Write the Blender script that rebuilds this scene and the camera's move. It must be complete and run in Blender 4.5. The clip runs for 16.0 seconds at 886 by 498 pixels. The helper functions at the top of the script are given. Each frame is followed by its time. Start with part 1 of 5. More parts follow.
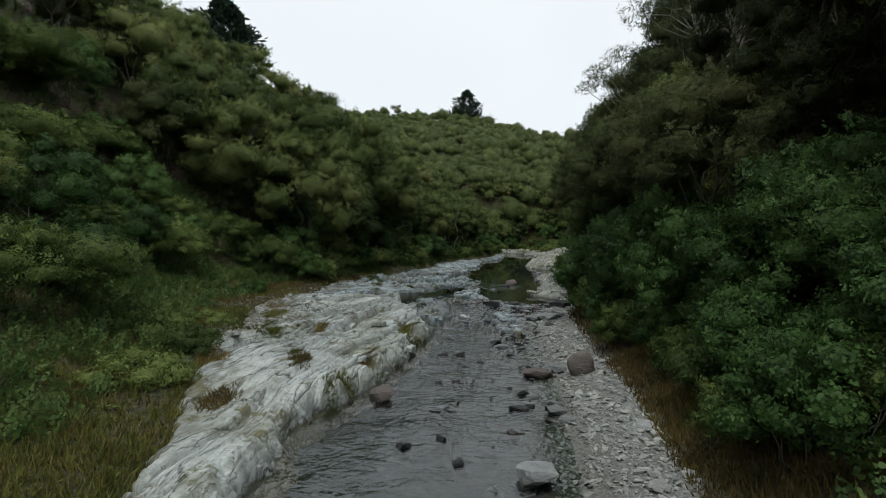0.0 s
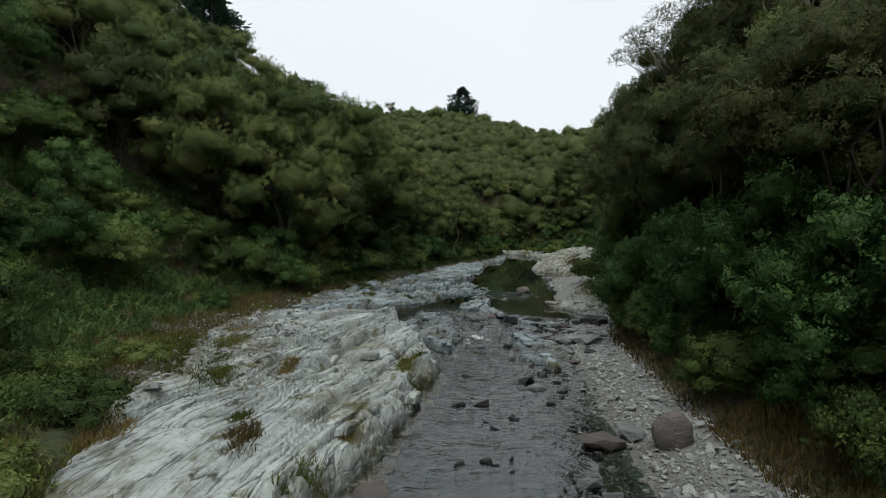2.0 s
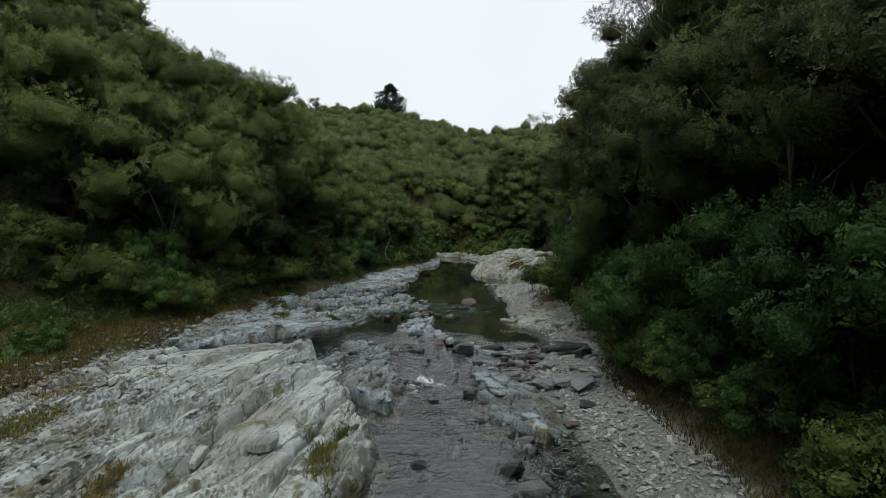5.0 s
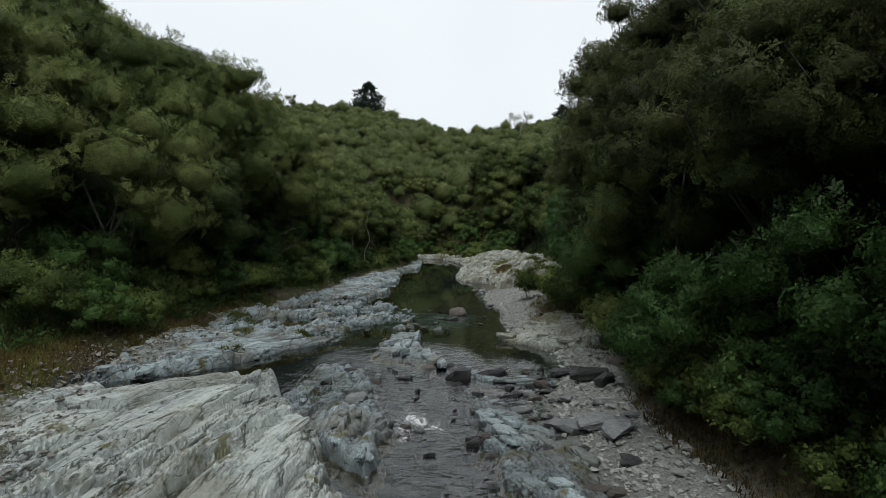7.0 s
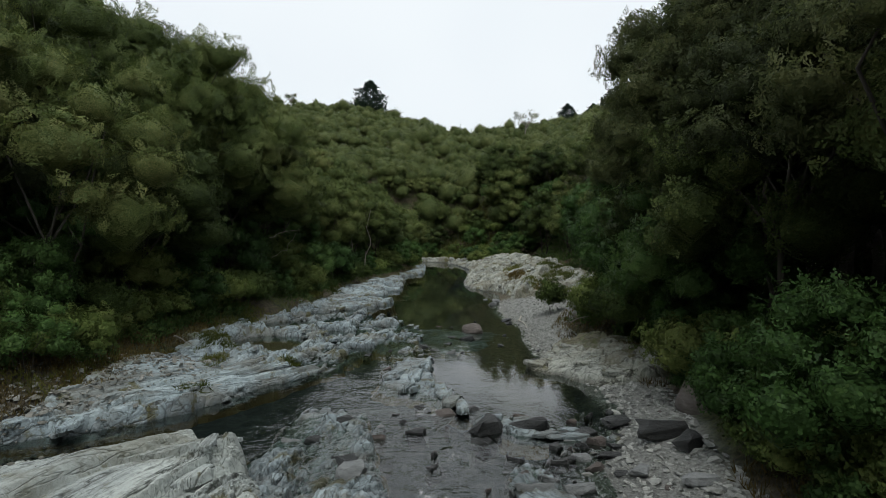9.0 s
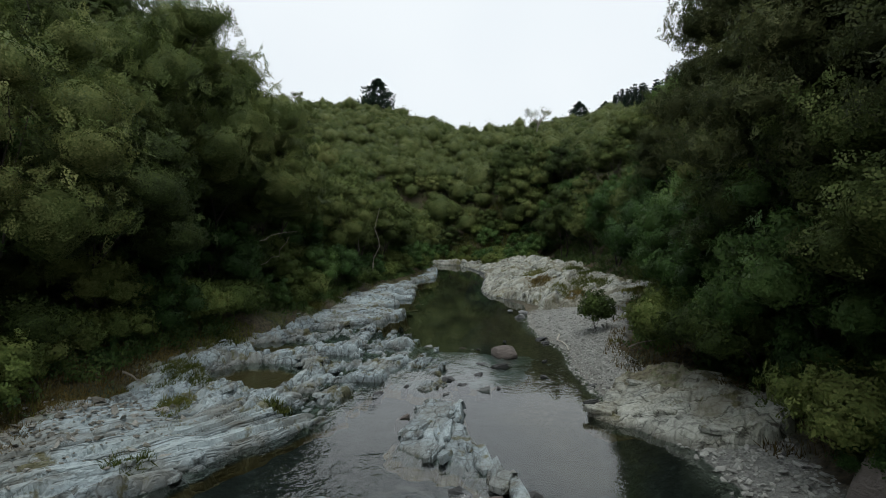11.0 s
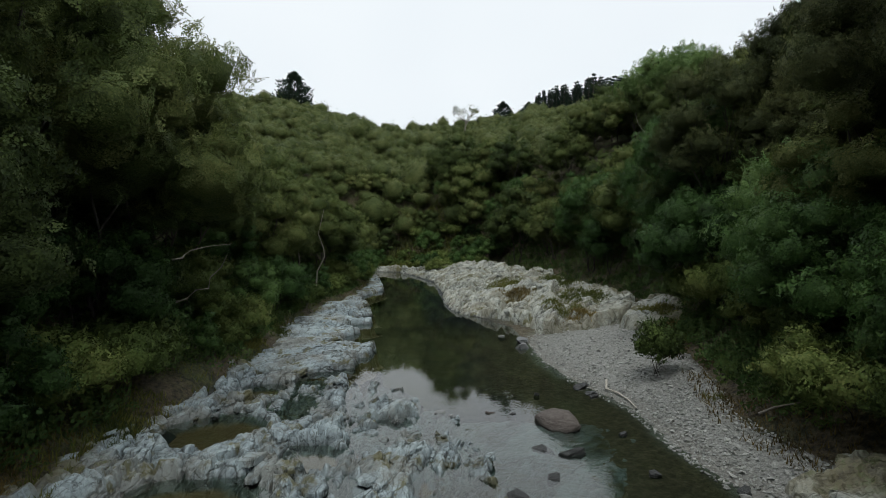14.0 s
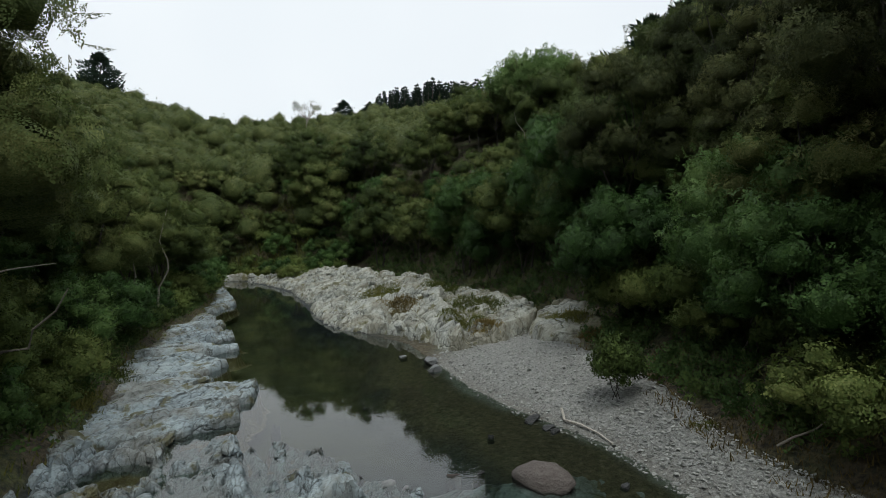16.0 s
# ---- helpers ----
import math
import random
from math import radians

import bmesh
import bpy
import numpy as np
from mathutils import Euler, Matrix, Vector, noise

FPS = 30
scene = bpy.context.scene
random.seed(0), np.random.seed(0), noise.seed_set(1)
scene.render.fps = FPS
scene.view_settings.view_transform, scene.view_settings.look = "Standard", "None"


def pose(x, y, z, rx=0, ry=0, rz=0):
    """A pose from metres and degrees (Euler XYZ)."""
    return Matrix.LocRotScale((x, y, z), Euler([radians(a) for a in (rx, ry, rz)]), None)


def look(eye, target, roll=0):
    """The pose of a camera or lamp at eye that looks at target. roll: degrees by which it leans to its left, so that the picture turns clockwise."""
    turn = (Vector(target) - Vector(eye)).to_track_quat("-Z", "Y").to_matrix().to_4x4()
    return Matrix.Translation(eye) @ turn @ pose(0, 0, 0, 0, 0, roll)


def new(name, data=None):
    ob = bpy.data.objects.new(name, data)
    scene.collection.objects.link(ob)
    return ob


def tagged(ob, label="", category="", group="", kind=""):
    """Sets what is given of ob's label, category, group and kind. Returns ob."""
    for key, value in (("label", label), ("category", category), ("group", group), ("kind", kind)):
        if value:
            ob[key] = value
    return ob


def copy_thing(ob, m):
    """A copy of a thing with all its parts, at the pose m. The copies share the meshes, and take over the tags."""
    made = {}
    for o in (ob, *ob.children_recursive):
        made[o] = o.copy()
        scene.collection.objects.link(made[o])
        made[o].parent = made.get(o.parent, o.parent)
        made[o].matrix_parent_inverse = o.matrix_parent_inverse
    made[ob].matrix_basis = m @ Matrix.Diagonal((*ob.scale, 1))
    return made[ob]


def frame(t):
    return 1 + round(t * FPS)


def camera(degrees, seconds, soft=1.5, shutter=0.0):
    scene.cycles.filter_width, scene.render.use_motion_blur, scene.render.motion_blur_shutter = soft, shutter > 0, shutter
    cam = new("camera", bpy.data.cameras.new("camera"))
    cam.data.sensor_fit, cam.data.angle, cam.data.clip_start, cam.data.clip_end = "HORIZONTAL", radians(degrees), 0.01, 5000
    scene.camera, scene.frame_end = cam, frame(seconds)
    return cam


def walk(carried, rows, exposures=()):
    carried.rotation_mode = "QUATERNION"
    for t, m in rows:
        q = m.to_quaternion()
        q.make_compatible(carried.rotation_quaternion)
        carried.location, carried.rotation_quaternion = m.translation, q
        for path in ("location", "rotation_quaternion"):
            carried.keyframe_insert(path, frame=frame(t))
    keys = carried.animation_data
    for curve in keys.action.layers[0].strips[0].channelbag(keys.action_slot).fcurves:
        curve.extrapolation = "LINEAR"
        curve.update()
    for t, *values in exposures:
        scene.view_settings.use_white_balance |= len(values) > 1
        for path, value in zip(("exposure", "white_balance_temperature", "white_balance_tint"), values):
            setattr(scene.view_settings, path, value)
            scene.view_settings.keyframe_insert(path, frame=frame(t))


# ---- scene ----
cam = camera(76.9, 16.0, soft=0.8)
METRES, EYE, TILT, LEAN, TURN = 26.016, 3.2, 0.0, 0.0, 0.0
ROWS = [
    (0.0, 0.0, 0.0, 0.0, 0.08, -2.22, -1.96),
    (0.5, -0.0053, 0.0425, -0.0003, -0.54, -2.2, -1.87),
    (1.0, -0.0094, 0.0825, -0.0006, -0.54, -2.19, -1.85),
    (1.5, -0.0126, 0.1195, -0.0012, -0.54, -2.2, -1.84),
    (2.0, -0.015, 0.1541, -0.0012, -0.53, -2.19, -1.84),
    (2.5, -0.0165, 0.1872, 0.0001, -1.35, -2.15, -1.86),
    (3.0, -0.0174, 0.2185, 0.0001, -3.7, -2.03, -1.74),
    (3.5, -0.0182, 0.2465, -0.0002, -5.37, -1.98, -1.68),
    (4.0, -0.0184, 0.2736, 0.0001, -6.11, -1.96, -1.67),
    (6.5, -0.0175, 0.39, 0.0024, -10.03, -1.85, -1.57),
    (7.0, -0.0164, 0.4138, 0.0029, -10.08, -1.83, -1.59),
    (7.5, -0.0148, 0.4387, 0.0044, -10.15, -1.81, -1.61),
    (8.0, -0.0131, 0.4657, 0.0058, -10.2, -1.78, -1.63),
    (8.5, -0.0116, 0.4949, 0.0061, -10.13, -1.77, -1.65),
    (9.0, -0.0108, 0.5249, 0.0068, -9.93, -1.75, -1.66),
    (11.5, -0.0086, 0.6868, 0.0086, -9.07, -1.74, -1.75),
    (12.0, -0.0145, 0.7219, 0.0093, -8.95, -1.74, -1.75),
    (12.5, -0.0227, 0.7571, 0.0109, -8.95, -1.73, -1.77),
    (13.0, -0.0309, 0.7936, 0.0124, -11.91, -1.62, -1.62),
    (13.5, -0.0401, 0.8303, 0.0132, -15.05, -1.5, -1.41),
    (14.0, -0.0487, 0.8662, 0.0142, -17.74, -1.43, -1.23),
    (14.5, -0.0565, 0.9012, 0.0146, -20.84, -1.34, -1.07),
    (15.0, -0.063, 0.9341, 0.0152, -25.59, -1.2, -0.86),
    (15.5, -0.0679, 0.9645, 0.0163, -30.68, -1.1, -0.58),
    (16.0, -0.071, 0.992, 0.0173, -34.38, -1.04, -0.4),
]
walk(cam, [(t, pose(0, 0, EYE, TILT, LEAN, TURN) @ pose(METRES * x, METRES * y, METRES * z, 90 + pitch, roll, yaw)) for t, x, y, z, yaw, pitch, roll in ROWS])

# ---- world, light and exposure ----
world = bpy.data.worlds.new("overcast_sky")
scene.world = world
world.use_nodes = True
wn = world.node_tree
wn.nodes.clear()
sky = wn.nodes.new("ShaderNodeTexSky")
sky.sky_type, sky.sun_disc = "NISHITA", False
sky.sun_elevation, sky.sun_rotation = radians(74), radians(195)
sky.air_density, sky.dust_density = 1.0, 4.0
veil = wn.nodes.new("ShaderNodeMix")
veil.data_type = "RGBA"
veil.inputs[0].default_value = 0.88
cloud = wn.nodes.new("ShaderNodeTexNoise")
cloud.inputs["Scale"].default_value, cloud.inputs["Detail"].default_value = 1.6, 3.0
tint = wn.nodes.new("ShaderNodeValToRGB")
tint.color_ramp.elements[0].position, tint.color_ramp.elements[0].color = 0.3, (7.95, 8.55, 9.0, 1)
tint.color_ramp.elements[1].position, tint.color_ramp.elements[1].color = 0.7, (8.8, 9.3, 9.55, 1)
back = wn.nodes.new("ShaderNodeBackground")
back.inputs[1].default_value = 0.1
wout = wn.nodes.new("ShaderNodeOutputWorld")
wn.links.new(cloud.outputs[0], tint.inputs[0])
wn.links.new(sky.outputs[0], veil.inputs[6])
wn.links.new(tint.outputs[0], veil.inputs[7])
wn.links.new(veil.outputs[2], back.inputs[0])
wn.links.new(back.outputs[0], wout.inputs[0])

sun = new("sun", bpy.data.lights.new("sun", "SUN"))
sun.data.energy, sun.data.angle, sun.data.color = 1.3, radians(28), (0.97, 0.98, 0.94)
sun.matrix_world = look((-4, 15, 56), (0, 30, 0))
scene.view_settings.exposure = 0.16

# ---- small tools ----
TABLE = np.random.RandomState(7).rand(256, 256)


def vnoise(x, y, seed=0):
    """Smooth value noise, 0 to 1."""
    x, y = np.asarray(x, float) + seed * 17.3, np.asarray(y, float) + seed * 9.7
    ix, iy = np.floor(x).astype(int), np.floor(y).astype(int)
    fx, fy = x - ix, y - iy
    fx, fy = fx * fx * (3 - 2 * fx), fy * fy * (3 - 2 * fy)
    a, b = TABLE[ix & 255, iy & 255], TABLE[(ix + 1) & 255, iy & 255]
    c, d = TABLE[ix & 255, (iy + 1) & 255], TABLE[(ix + 1) & 255, (iy + 1) & 255]
    return (a + (b - a) * fx) * (1 - fy) + (c + (d - c) * fx) * fy


def fbm(x, y, seed=0, octaves=4):
    total, amp, norm = 0, 1.0, 0
    for o in range(octaves):
        total = total + amp * vnoise(x * 2 ** o, y * 2 ** o, seed + o)
        norm, amp = norm + amp, amp * 0.5
    return total / norm - 0.5


def ramp(v, a, b):
    s = np.clip((v - a) / (b - a), 0, 1)
    return s * s * (3 - 2 * s)


def mesh_of(name, pieces, material, smooth=False):
    """One mesh from numpy pieces (verts, faces)."""
    vs, loops, totals, slots, normals, base = [], [], [], [], [], 0
    for v, f, *slot in pieces:
        v, f = np.asarray(v, np.float32), np.asarray(f, np.int32)
        if len(f) == 0:
            continue
        vs.append(v)
        loops.append((f + base).ravel())
        totals.append(np.full(len(f), f.shape[1], np.int32))
        slots.append(np.full(len(f), slot[0] if slot else 0, np.int32))
        if len(slot) > 1:
            normals.append(slot[1])
        base += len(v)
    vs, loops, totals = np.concatenate(vs), np.concatenate(loops), np.concatenate(totals)
    me = bpy.data.meshes.new(name)
    me.vertices.add(len(vs))
    me.vertices.foreach_set("co", vs.ravel())
    me.loops.add(len(loops))
    me.loops.foreach_set("vertex_index", loops)
    me.polygons.add(len(totals))
    starts = np.concatenate(([0], np.cumsum(totals)[:-1])).astype(np.int32)
    me.polygons.foreach_set("loop_start", starts)
    me.polygons.foreach_set("use_smooth", np.full(len(totals), smooth))
    for m in material if isinstance(material, tuple) else (material,):
        me.materials.append(m)
    me.polygons.foreach_set("material_index", np.concatenate(slots))
    me.update(calc_edges=True)
    me.validate()
    if normals:
        me.normals_split_custom_set_from_vertices(np.concatenate(normals))
    return me


def part(name, mesh, parent, label=""):
    ob = new(name, mesh)
    ob.parent = parent
    return tagged(ob, label)


def grid_faces(nx, ny):
    i = np.arange(nx * ny).reshape(ny, nx)
    return np.stack([i[:-1, :-1], i[:-1, 1:], i[1:, 1:], i[1:, :-1]], -1).reshape(-1, 4)


def tube(points, radii, sides=7):
    """A tapered limb along points."""
    pts = [Vector(p) for p in points]
    vs, fs = [], []
    for k, p in enumerate(pts):
        d = (pts[min(k + 1, len(pts) - 1)] - pts[max(k - 1, 0)]).normalized()
        a = d.orthogonal().normalized()
        b = d.cross(a)
        for s in range(sides):
            w = 2 * math.pi * s / sides
            vs.append(p + (a * math.cos(w) + b * math.sin(w)) * radii[k])
    for k in range(len(pts) - 1):
        for s in range(sides):
            s2 = (s + 1) % sides
            fs.append((k * sides + s, k * sides + s2, (k + 1) * sides + s2, (k + 1) * sides + s))
    return np.array([v[:] for v in vs]), np.array(fs)


def ball(level):
    bm = bmesh.new()
    bmesh.ops.create_icosphere(bm, subdivisions=level, radius=1)
    v = np.array([q.co[:] for q in bm.verts])
    f = np.array([[q.index for q in p.verts] for p in bm.faces])
    bm.free()
    return v, f


BALL1, BALL3 = ball(1), ball(3)


def hull_stone(rng, count=16, power=0.55):
    """An angular stone in the unit box."""
    bm = bmesh.new()
    for _ in range(count):
        p = rng.normal(size=3)
        p /= np.linalg.norm(p)
        p = np.sign(p) * np.abs(p) ** power
        bm.verts.new(p * rng.uniform(0.85, 1.0))
    res = bmesh.ops.convex_hull(bm, input=bm.verts)
    bmesh.ops.delete(bm, geom=[g for g in res["geom_interior"] if isinstance(g, bmesh.types.BMVert)], context="VERTS")
    bm.verts.index_update()
    v = np.array([q.co[:] for q in bm.verts])
    f = np.array([[q.index for q in p.verts] for p in bm.faces if len(p.verts) == 3])
    bm.free()
    return v, f


# ---- materials ----
def shader(name):
    m = bpy.data.materials.new(name)
    m.use_nodes = True
    nt = m.node_tree
    return m, nt, nt.nodes["Principled BSDF"]


def node(nt, kind, **values):
    n = nt.nodes.new(kind)
    for key, value in values.items():
        n.inputs[key.replace("_", " ")].default_value = value
    return n


def noise_node(nt, source, scale, detail=4.0, rough=0.55, stretch=None, turn=0.0, warp=0.0):
    n = node(nt, "ShaderNodeTexNoise", Scale=scale, Detail=detail, Roughness=rough, Distortion=warp)
    if stretch:
        mp = nt.nodes.new("ShaderNodeMapping")
        mp.inputs["Scale"].default_value = stretch
        mp.inputs["Rotation"].default_value = (0, 0, radians(turn))
        nt.links.new(source, mp.inputs[0])
        source = mp.outputs[0]
    nt.links.new(source, n.inputs["Vector"])
    return n.outputs[0]


def ramp_node(nt, source, stops):
    r = nt.nodes.new("ShaderNodeValToRGB")
    while len(r.color_ramp.elements) < len(stops):
        r.color_ramp.elements.new(0.5)
    for e, (p, c) in zip(r.color_ramp.elements, stops):
        e.position, e.color = p, (*c, 1) if len(c) == 3 else c
    nt.links.new(source, r.inputs[0])
    return r.outputs[0]


def mix_node(nt, fac, a, b, blend="MIX"):
    m = nt.nodes.new("ShaderNodeMix")
    m.data_type, m.blend_type = "RGBA", blend
    for value, socket in ((fac, 0), (a, 6), (b, 7)):
        if isinstance(value, bpy.types.NodeSocket):
            nt.links.new(value, m.inputs[socket])
        elif isinstance(value, (int, float)):
            m.inputs[socket].default_value = value
        else:
            m.inputs[socket].default_value = (*value, 1)
    return m.outputs[2]


def calc(nt, op, a, b=0.0):
    m = nt.nodes.new("ShaderNodeMath")
    m.operation = op
    for value, k in ((a, 0), (b, 1)):
        if isinstance(value, bpy.types.NodeSocket):
            nt.links.new(value, m.inputs[k])
        else:
            m.inputs[k].default_value = value
    return m.outputs[0]


def bump_node(nt, height, strength, distance):
    b = node(nt, "ShaderNodeBump", Strength=strength, Distance=distance)
    nt.links.new(height, b.inputs["Height"])
    return b.outputs[0]


def place_of(nt):
    return nt.nodes.new("ShaderNodeNewGeometry").outputs["Position"]


def height_of(nt):
    s = nt.nodes.new("ShaderNodeSeparateXYZ")
    nt.links.new(place_of(nt), s.inputs[0])
    return s.outputs[2]


def leaf_material(name, dark, mid, light, glow=0.22, rough=0.6, leaf=20.0, cut=False):
    """Foliage: each leaf, spray, plant and stretch of bush has its own green and its own tilt. leaf: leaves to the metre; cut: gaps between them."""
    m, nt, p = shader(name)
    geo = nt.nodes.new("ShaderNodeNewGeometry")
    info = nt.nodes.new("ShaderNodeObjectInfo")
    cell = node(nt, "ShaderNodeTexVoronoi", Scale=leaf)
    nt.links.new(geo.outputs["Position"], cell.inputs["Vector"])
    tone = nt.nodes.new("ShaderNodeSeparateColor")
    nt.links.new(cell.outputs["Color"], tone.inputs[0])
    wide = noise_node(nt, geo.outputs["Position"], 0.3, 3)
    clump = noise_node(nt, geo.outputs["Position"], 0.9, 2)
    value = calc(nt, "ADD", calc(nt, "MULTIPLY", geo.outputs["Random Per Island"], 0.22), calc(nt, "MULTIPLY", wide, 0.26))
    value = calc(nt, "ADD", value, calc(nt, "MULTIPLY", info.outputs["Random"], 0.42))
    value = calc(nt, "ADD", value, calc(nt, "MULTIPLY", calc(nt, "SUBTRACT", tone.outputs[0], 0.35), 0.22))
    value = calc(nt, "ADD", value, calc(nt, "MULTIPLY", calc(nt, "SUBTRACT", clump, 0.5), 0.7))
    colour = ramp_node(nt, value, [(0.2, dark), (0.52, mid), (0.92, light)])
    nt.links.new(colour, p.inputs["Base Color"])
    p.inputs["Roughness"].default_value = rough
    p.inputs["Specular IOR Level"].default_value = 0.12
    lean = nt.nodes.new("ShaderNodeVectorMath")
    lean.operation = "MULTIPLY_ADD"
    nt.links.new(cell.outputs["Color"], lean.inputs[0])
    lean.inputs[1].default_value = (0.7, 0.7, 0.7)
    lean.inputs[2].default_value = (-0.35, -0.35, -0.3)
    tilt = nt.nodes.new("ShaderNodeVectorMath")
    tilt.operation = "ADD"
    nt.links.new(lean.outputs[0], tilt.inputs[0])
    nt.links.new(geo.outputs["Normal"], tilt.inputs[1])
    unit = nt.nodes.new("ShaderNodeVectorMath")
    unit.operation = "NORMALIZE"
    nt.links.new(tilt.outputs[0], unit.inputs[0])
    nt.links.new(unit.outputs[0], p.inputs["Normal"])
    tl = nt.nodes.new("ShaderNodeBsdfTranslucent")
    nt.links.new(colour, tl.inputs[0])
    mx = nt.nodes.new("ShaderNodeMixShader")
    mx.inputs[0].default_value = glow
    out = nt.nodes["Material Output"]
    nt.links.new(p.outputs[0], mx.inputs[1])
    nt.links.new(tl.outputs[0], mx.inputs[2])
    last = mx.outputs[0]
    if cut:
        hole = calc(nt, "GREATER_THAN", cell.outputs["Distance"], 0.5)
        gap = nt.nodes.new("ShaderNodeMixShader")
        nt.links.new(hole, gap.inputs[0])
        nt.links.new(last, gap.inputs[1])
        nt.links.new(nt.nodes.new("ShaderNodeBsdfTransparent").outputs[0], gap.inputs[2])
        last = gap.outputs[0]
    nt.links.new(last, out.inputs[0])
    return m


def foliage(name, dark, mid, light, leaf, glow=0.22, rough=0.6):
    """The inner leaf mass and the cut-out sprays of one plant."""
    return leaf_material(name, dark, mid, light, glow, rough, leaf), leaf_material(name + "_sprays", dark, mid, light, glow, rough, leaf, True)


KANUKA = foliage("kanuka_foliage", (0.030, 0.047, 0.015), (0.086, 0.120, 0.034), (0.215, 0.225, 0.082), 30, 0.3)
TALLKAN = foliage("dark_kanuka_foliage", (0.034, 0.046, 0.020), (0.072, 0.090, 0.034), (0.15, 0.16, 0.064), 30, 0.46)
FARKAN = foliage("far_kanuka_foliage", (0.030, 0.047, 0.015), (0.082, 0.110, 0.033), (0.20, 0.205, 0.08), 9, 0.3)
BROAD = foliage("broadleaf_foliage", (0.026, 0.058, 0.016), (0.060, 0.122, 0.032), (0.14, 0.22, 0.068), 26, 0.36, 0.42)
SCRUB = foliage("scrub_foliage", (0.040, 0.064, 0.018), (0.098, 0.142, 0.036), (0.20, 0.23, 0.072), 26, 0.3)
WILLOW = foliage("willow_foliage", (0.10, 0.17, 0.05), (0.20, 0.29, 0.105), (0.30, 0.38, 0.18), 12, 0.4)
PINE = leaf_material("pine_needles", (0.010, 0.021, 0.014), (0.020, 0.038, 0.024), (0.038, 0.060, 0.036))
GRASS = leaf_material("bank_grass", (0.042, 0.062, 0.015), (0.105, 0.120, 0.028), (0.23, 0.20, 0.058), 0.3)
DRYGRASS = leaf_material("dry_grass", (0.055, 0.046, 0.018), (0.155, 0.115, 0.038), (0.25, 0.20, 0.07), 0.25)
FERN = leaf_material("fern_undergrowth", (0.022, 0.050, 0.016), (0.058, 0.108, 0.032), (0.125, 0.17, 0.05), leaf=18, cut=True)


def make_bark():
    m, nt, p = shader("bark")
    at = place_of(nt)
    n = noise_node(nt, at, 9, 5, 0.6, (1, 1, 0.25))
    nt.links.new(ramp_node(nt, n, [(0.3, (0.022, 0.019, 0.015)), (0.7, (0.085, 0.074, 0.062))]), p.inputs["Base Color"])
    p.inputs["Roughness"].default_value = 0.9
    nt.links.new(bump_node(nt, n, 0.6, 0.03), p.inputs["Normal"])
    return m


def make_ground():
    m, nt, p = shader("bank_soil_and_litter")
    at = place_of(nt)
    n = noise_node(nt, at, 0.6, 5)
    f = noise_node(nt, at, 9, 6, 0.65)
    soil = ramp_node(nt, f, [(0.36, (0.025, 0.021, 0.012)), (0.64, (0.125, 0.10, 0.055))])
    green = ramp_node(nt, f, [(0.36, (0.018, 0.030, 0.009)), (0.66, (0.10, 0.115, 0.034))])
    colour = mix_node(nt, ramp_node(nt, n, [(0.44, (0, 0, 0)), (0.6, (1, 1, 1))]), soil, green)
    bed_n = noise_node(nt, at, 3.2, 8, 0.78)
    bed_w = noise_node(nt, at, 0.8, 4, 0.6)
    bed = ramp_node(nt, bed_n, [(0.3, (0.008, 0.011, 0.012)), (0.52, (0.026, 0.033, 0.036)), (0.8, (0.12, 0.135, 0.14))])
    # olive silt on the deep bed also paints in the light lost underwater
    silt_and_depth = ramp_node(nt, bed_w, [(0.35, (0.040, 0.044, 0.016)), (0.65, (0.095, 0.092, 0.034))])
    z = height_of(nt)
    bed = mix_node(nt, ramp_node(nt, calc(nt, "ADD", calc(nt, "MULTIPLY", bed_w, 0.3), calc(nt, "ADD", z, 0.85)), [(0.3, (1, 1, 1)), (0.75, (0, 0, 0))]), bed, silt_and_depth)
    bar = nt.nodes.new("ShaderNodeAttribute")
    bar.attribute_name = "gravel"
    grit = ramp_node(nt, noise_node(nt, at, 16, 5, 0.75), [(0.3, (0.13, 0.132, 0.122)), (0.5, (0.30, 0.305, 0.285)), (0.8, (0.48, 0.485, 0.455))])
    colour = mix_node(nt, bar.outputs["Fac"], colour, grit)
    shoal = nt.nodes.new("ShaderNodeAttribute")
    shoal.attribute_name = "shoal"
    cobble = ramp_node(nt, noise_node(nt, at, 9, 6, 0.75), [(0.3, (0.035, 0.028, 0.016)), (0.5, (0.10, 0.080, 0.045)), (0.75, (0.22, 0.19, 0.13))])
    bed = mix_node(nt, shoal.outputs["Fac"], bed, cobble)
    low = ramp_node(nt, z, [(0.12, (1, 1, 1)), (0.3, (0, 0, 0))])
    low = calc(nt, "MULTIPLY", low, calc(nt, "SUBTRACT", 1.0, calc(nt, "MULTIPLY", bar.outputs["Fac"], 0.7)))
    nt.links.new(mix_node(nt, low, colour, bed), p.inputs["Base Color"])
    p.inputs["Roughness"].default_value = 0.9
    nt.links.new(bump_node(nt, calc(nt, "ADD", f, bed_n), 1.0, 0.14), p.inputs["Normal"])
    return m


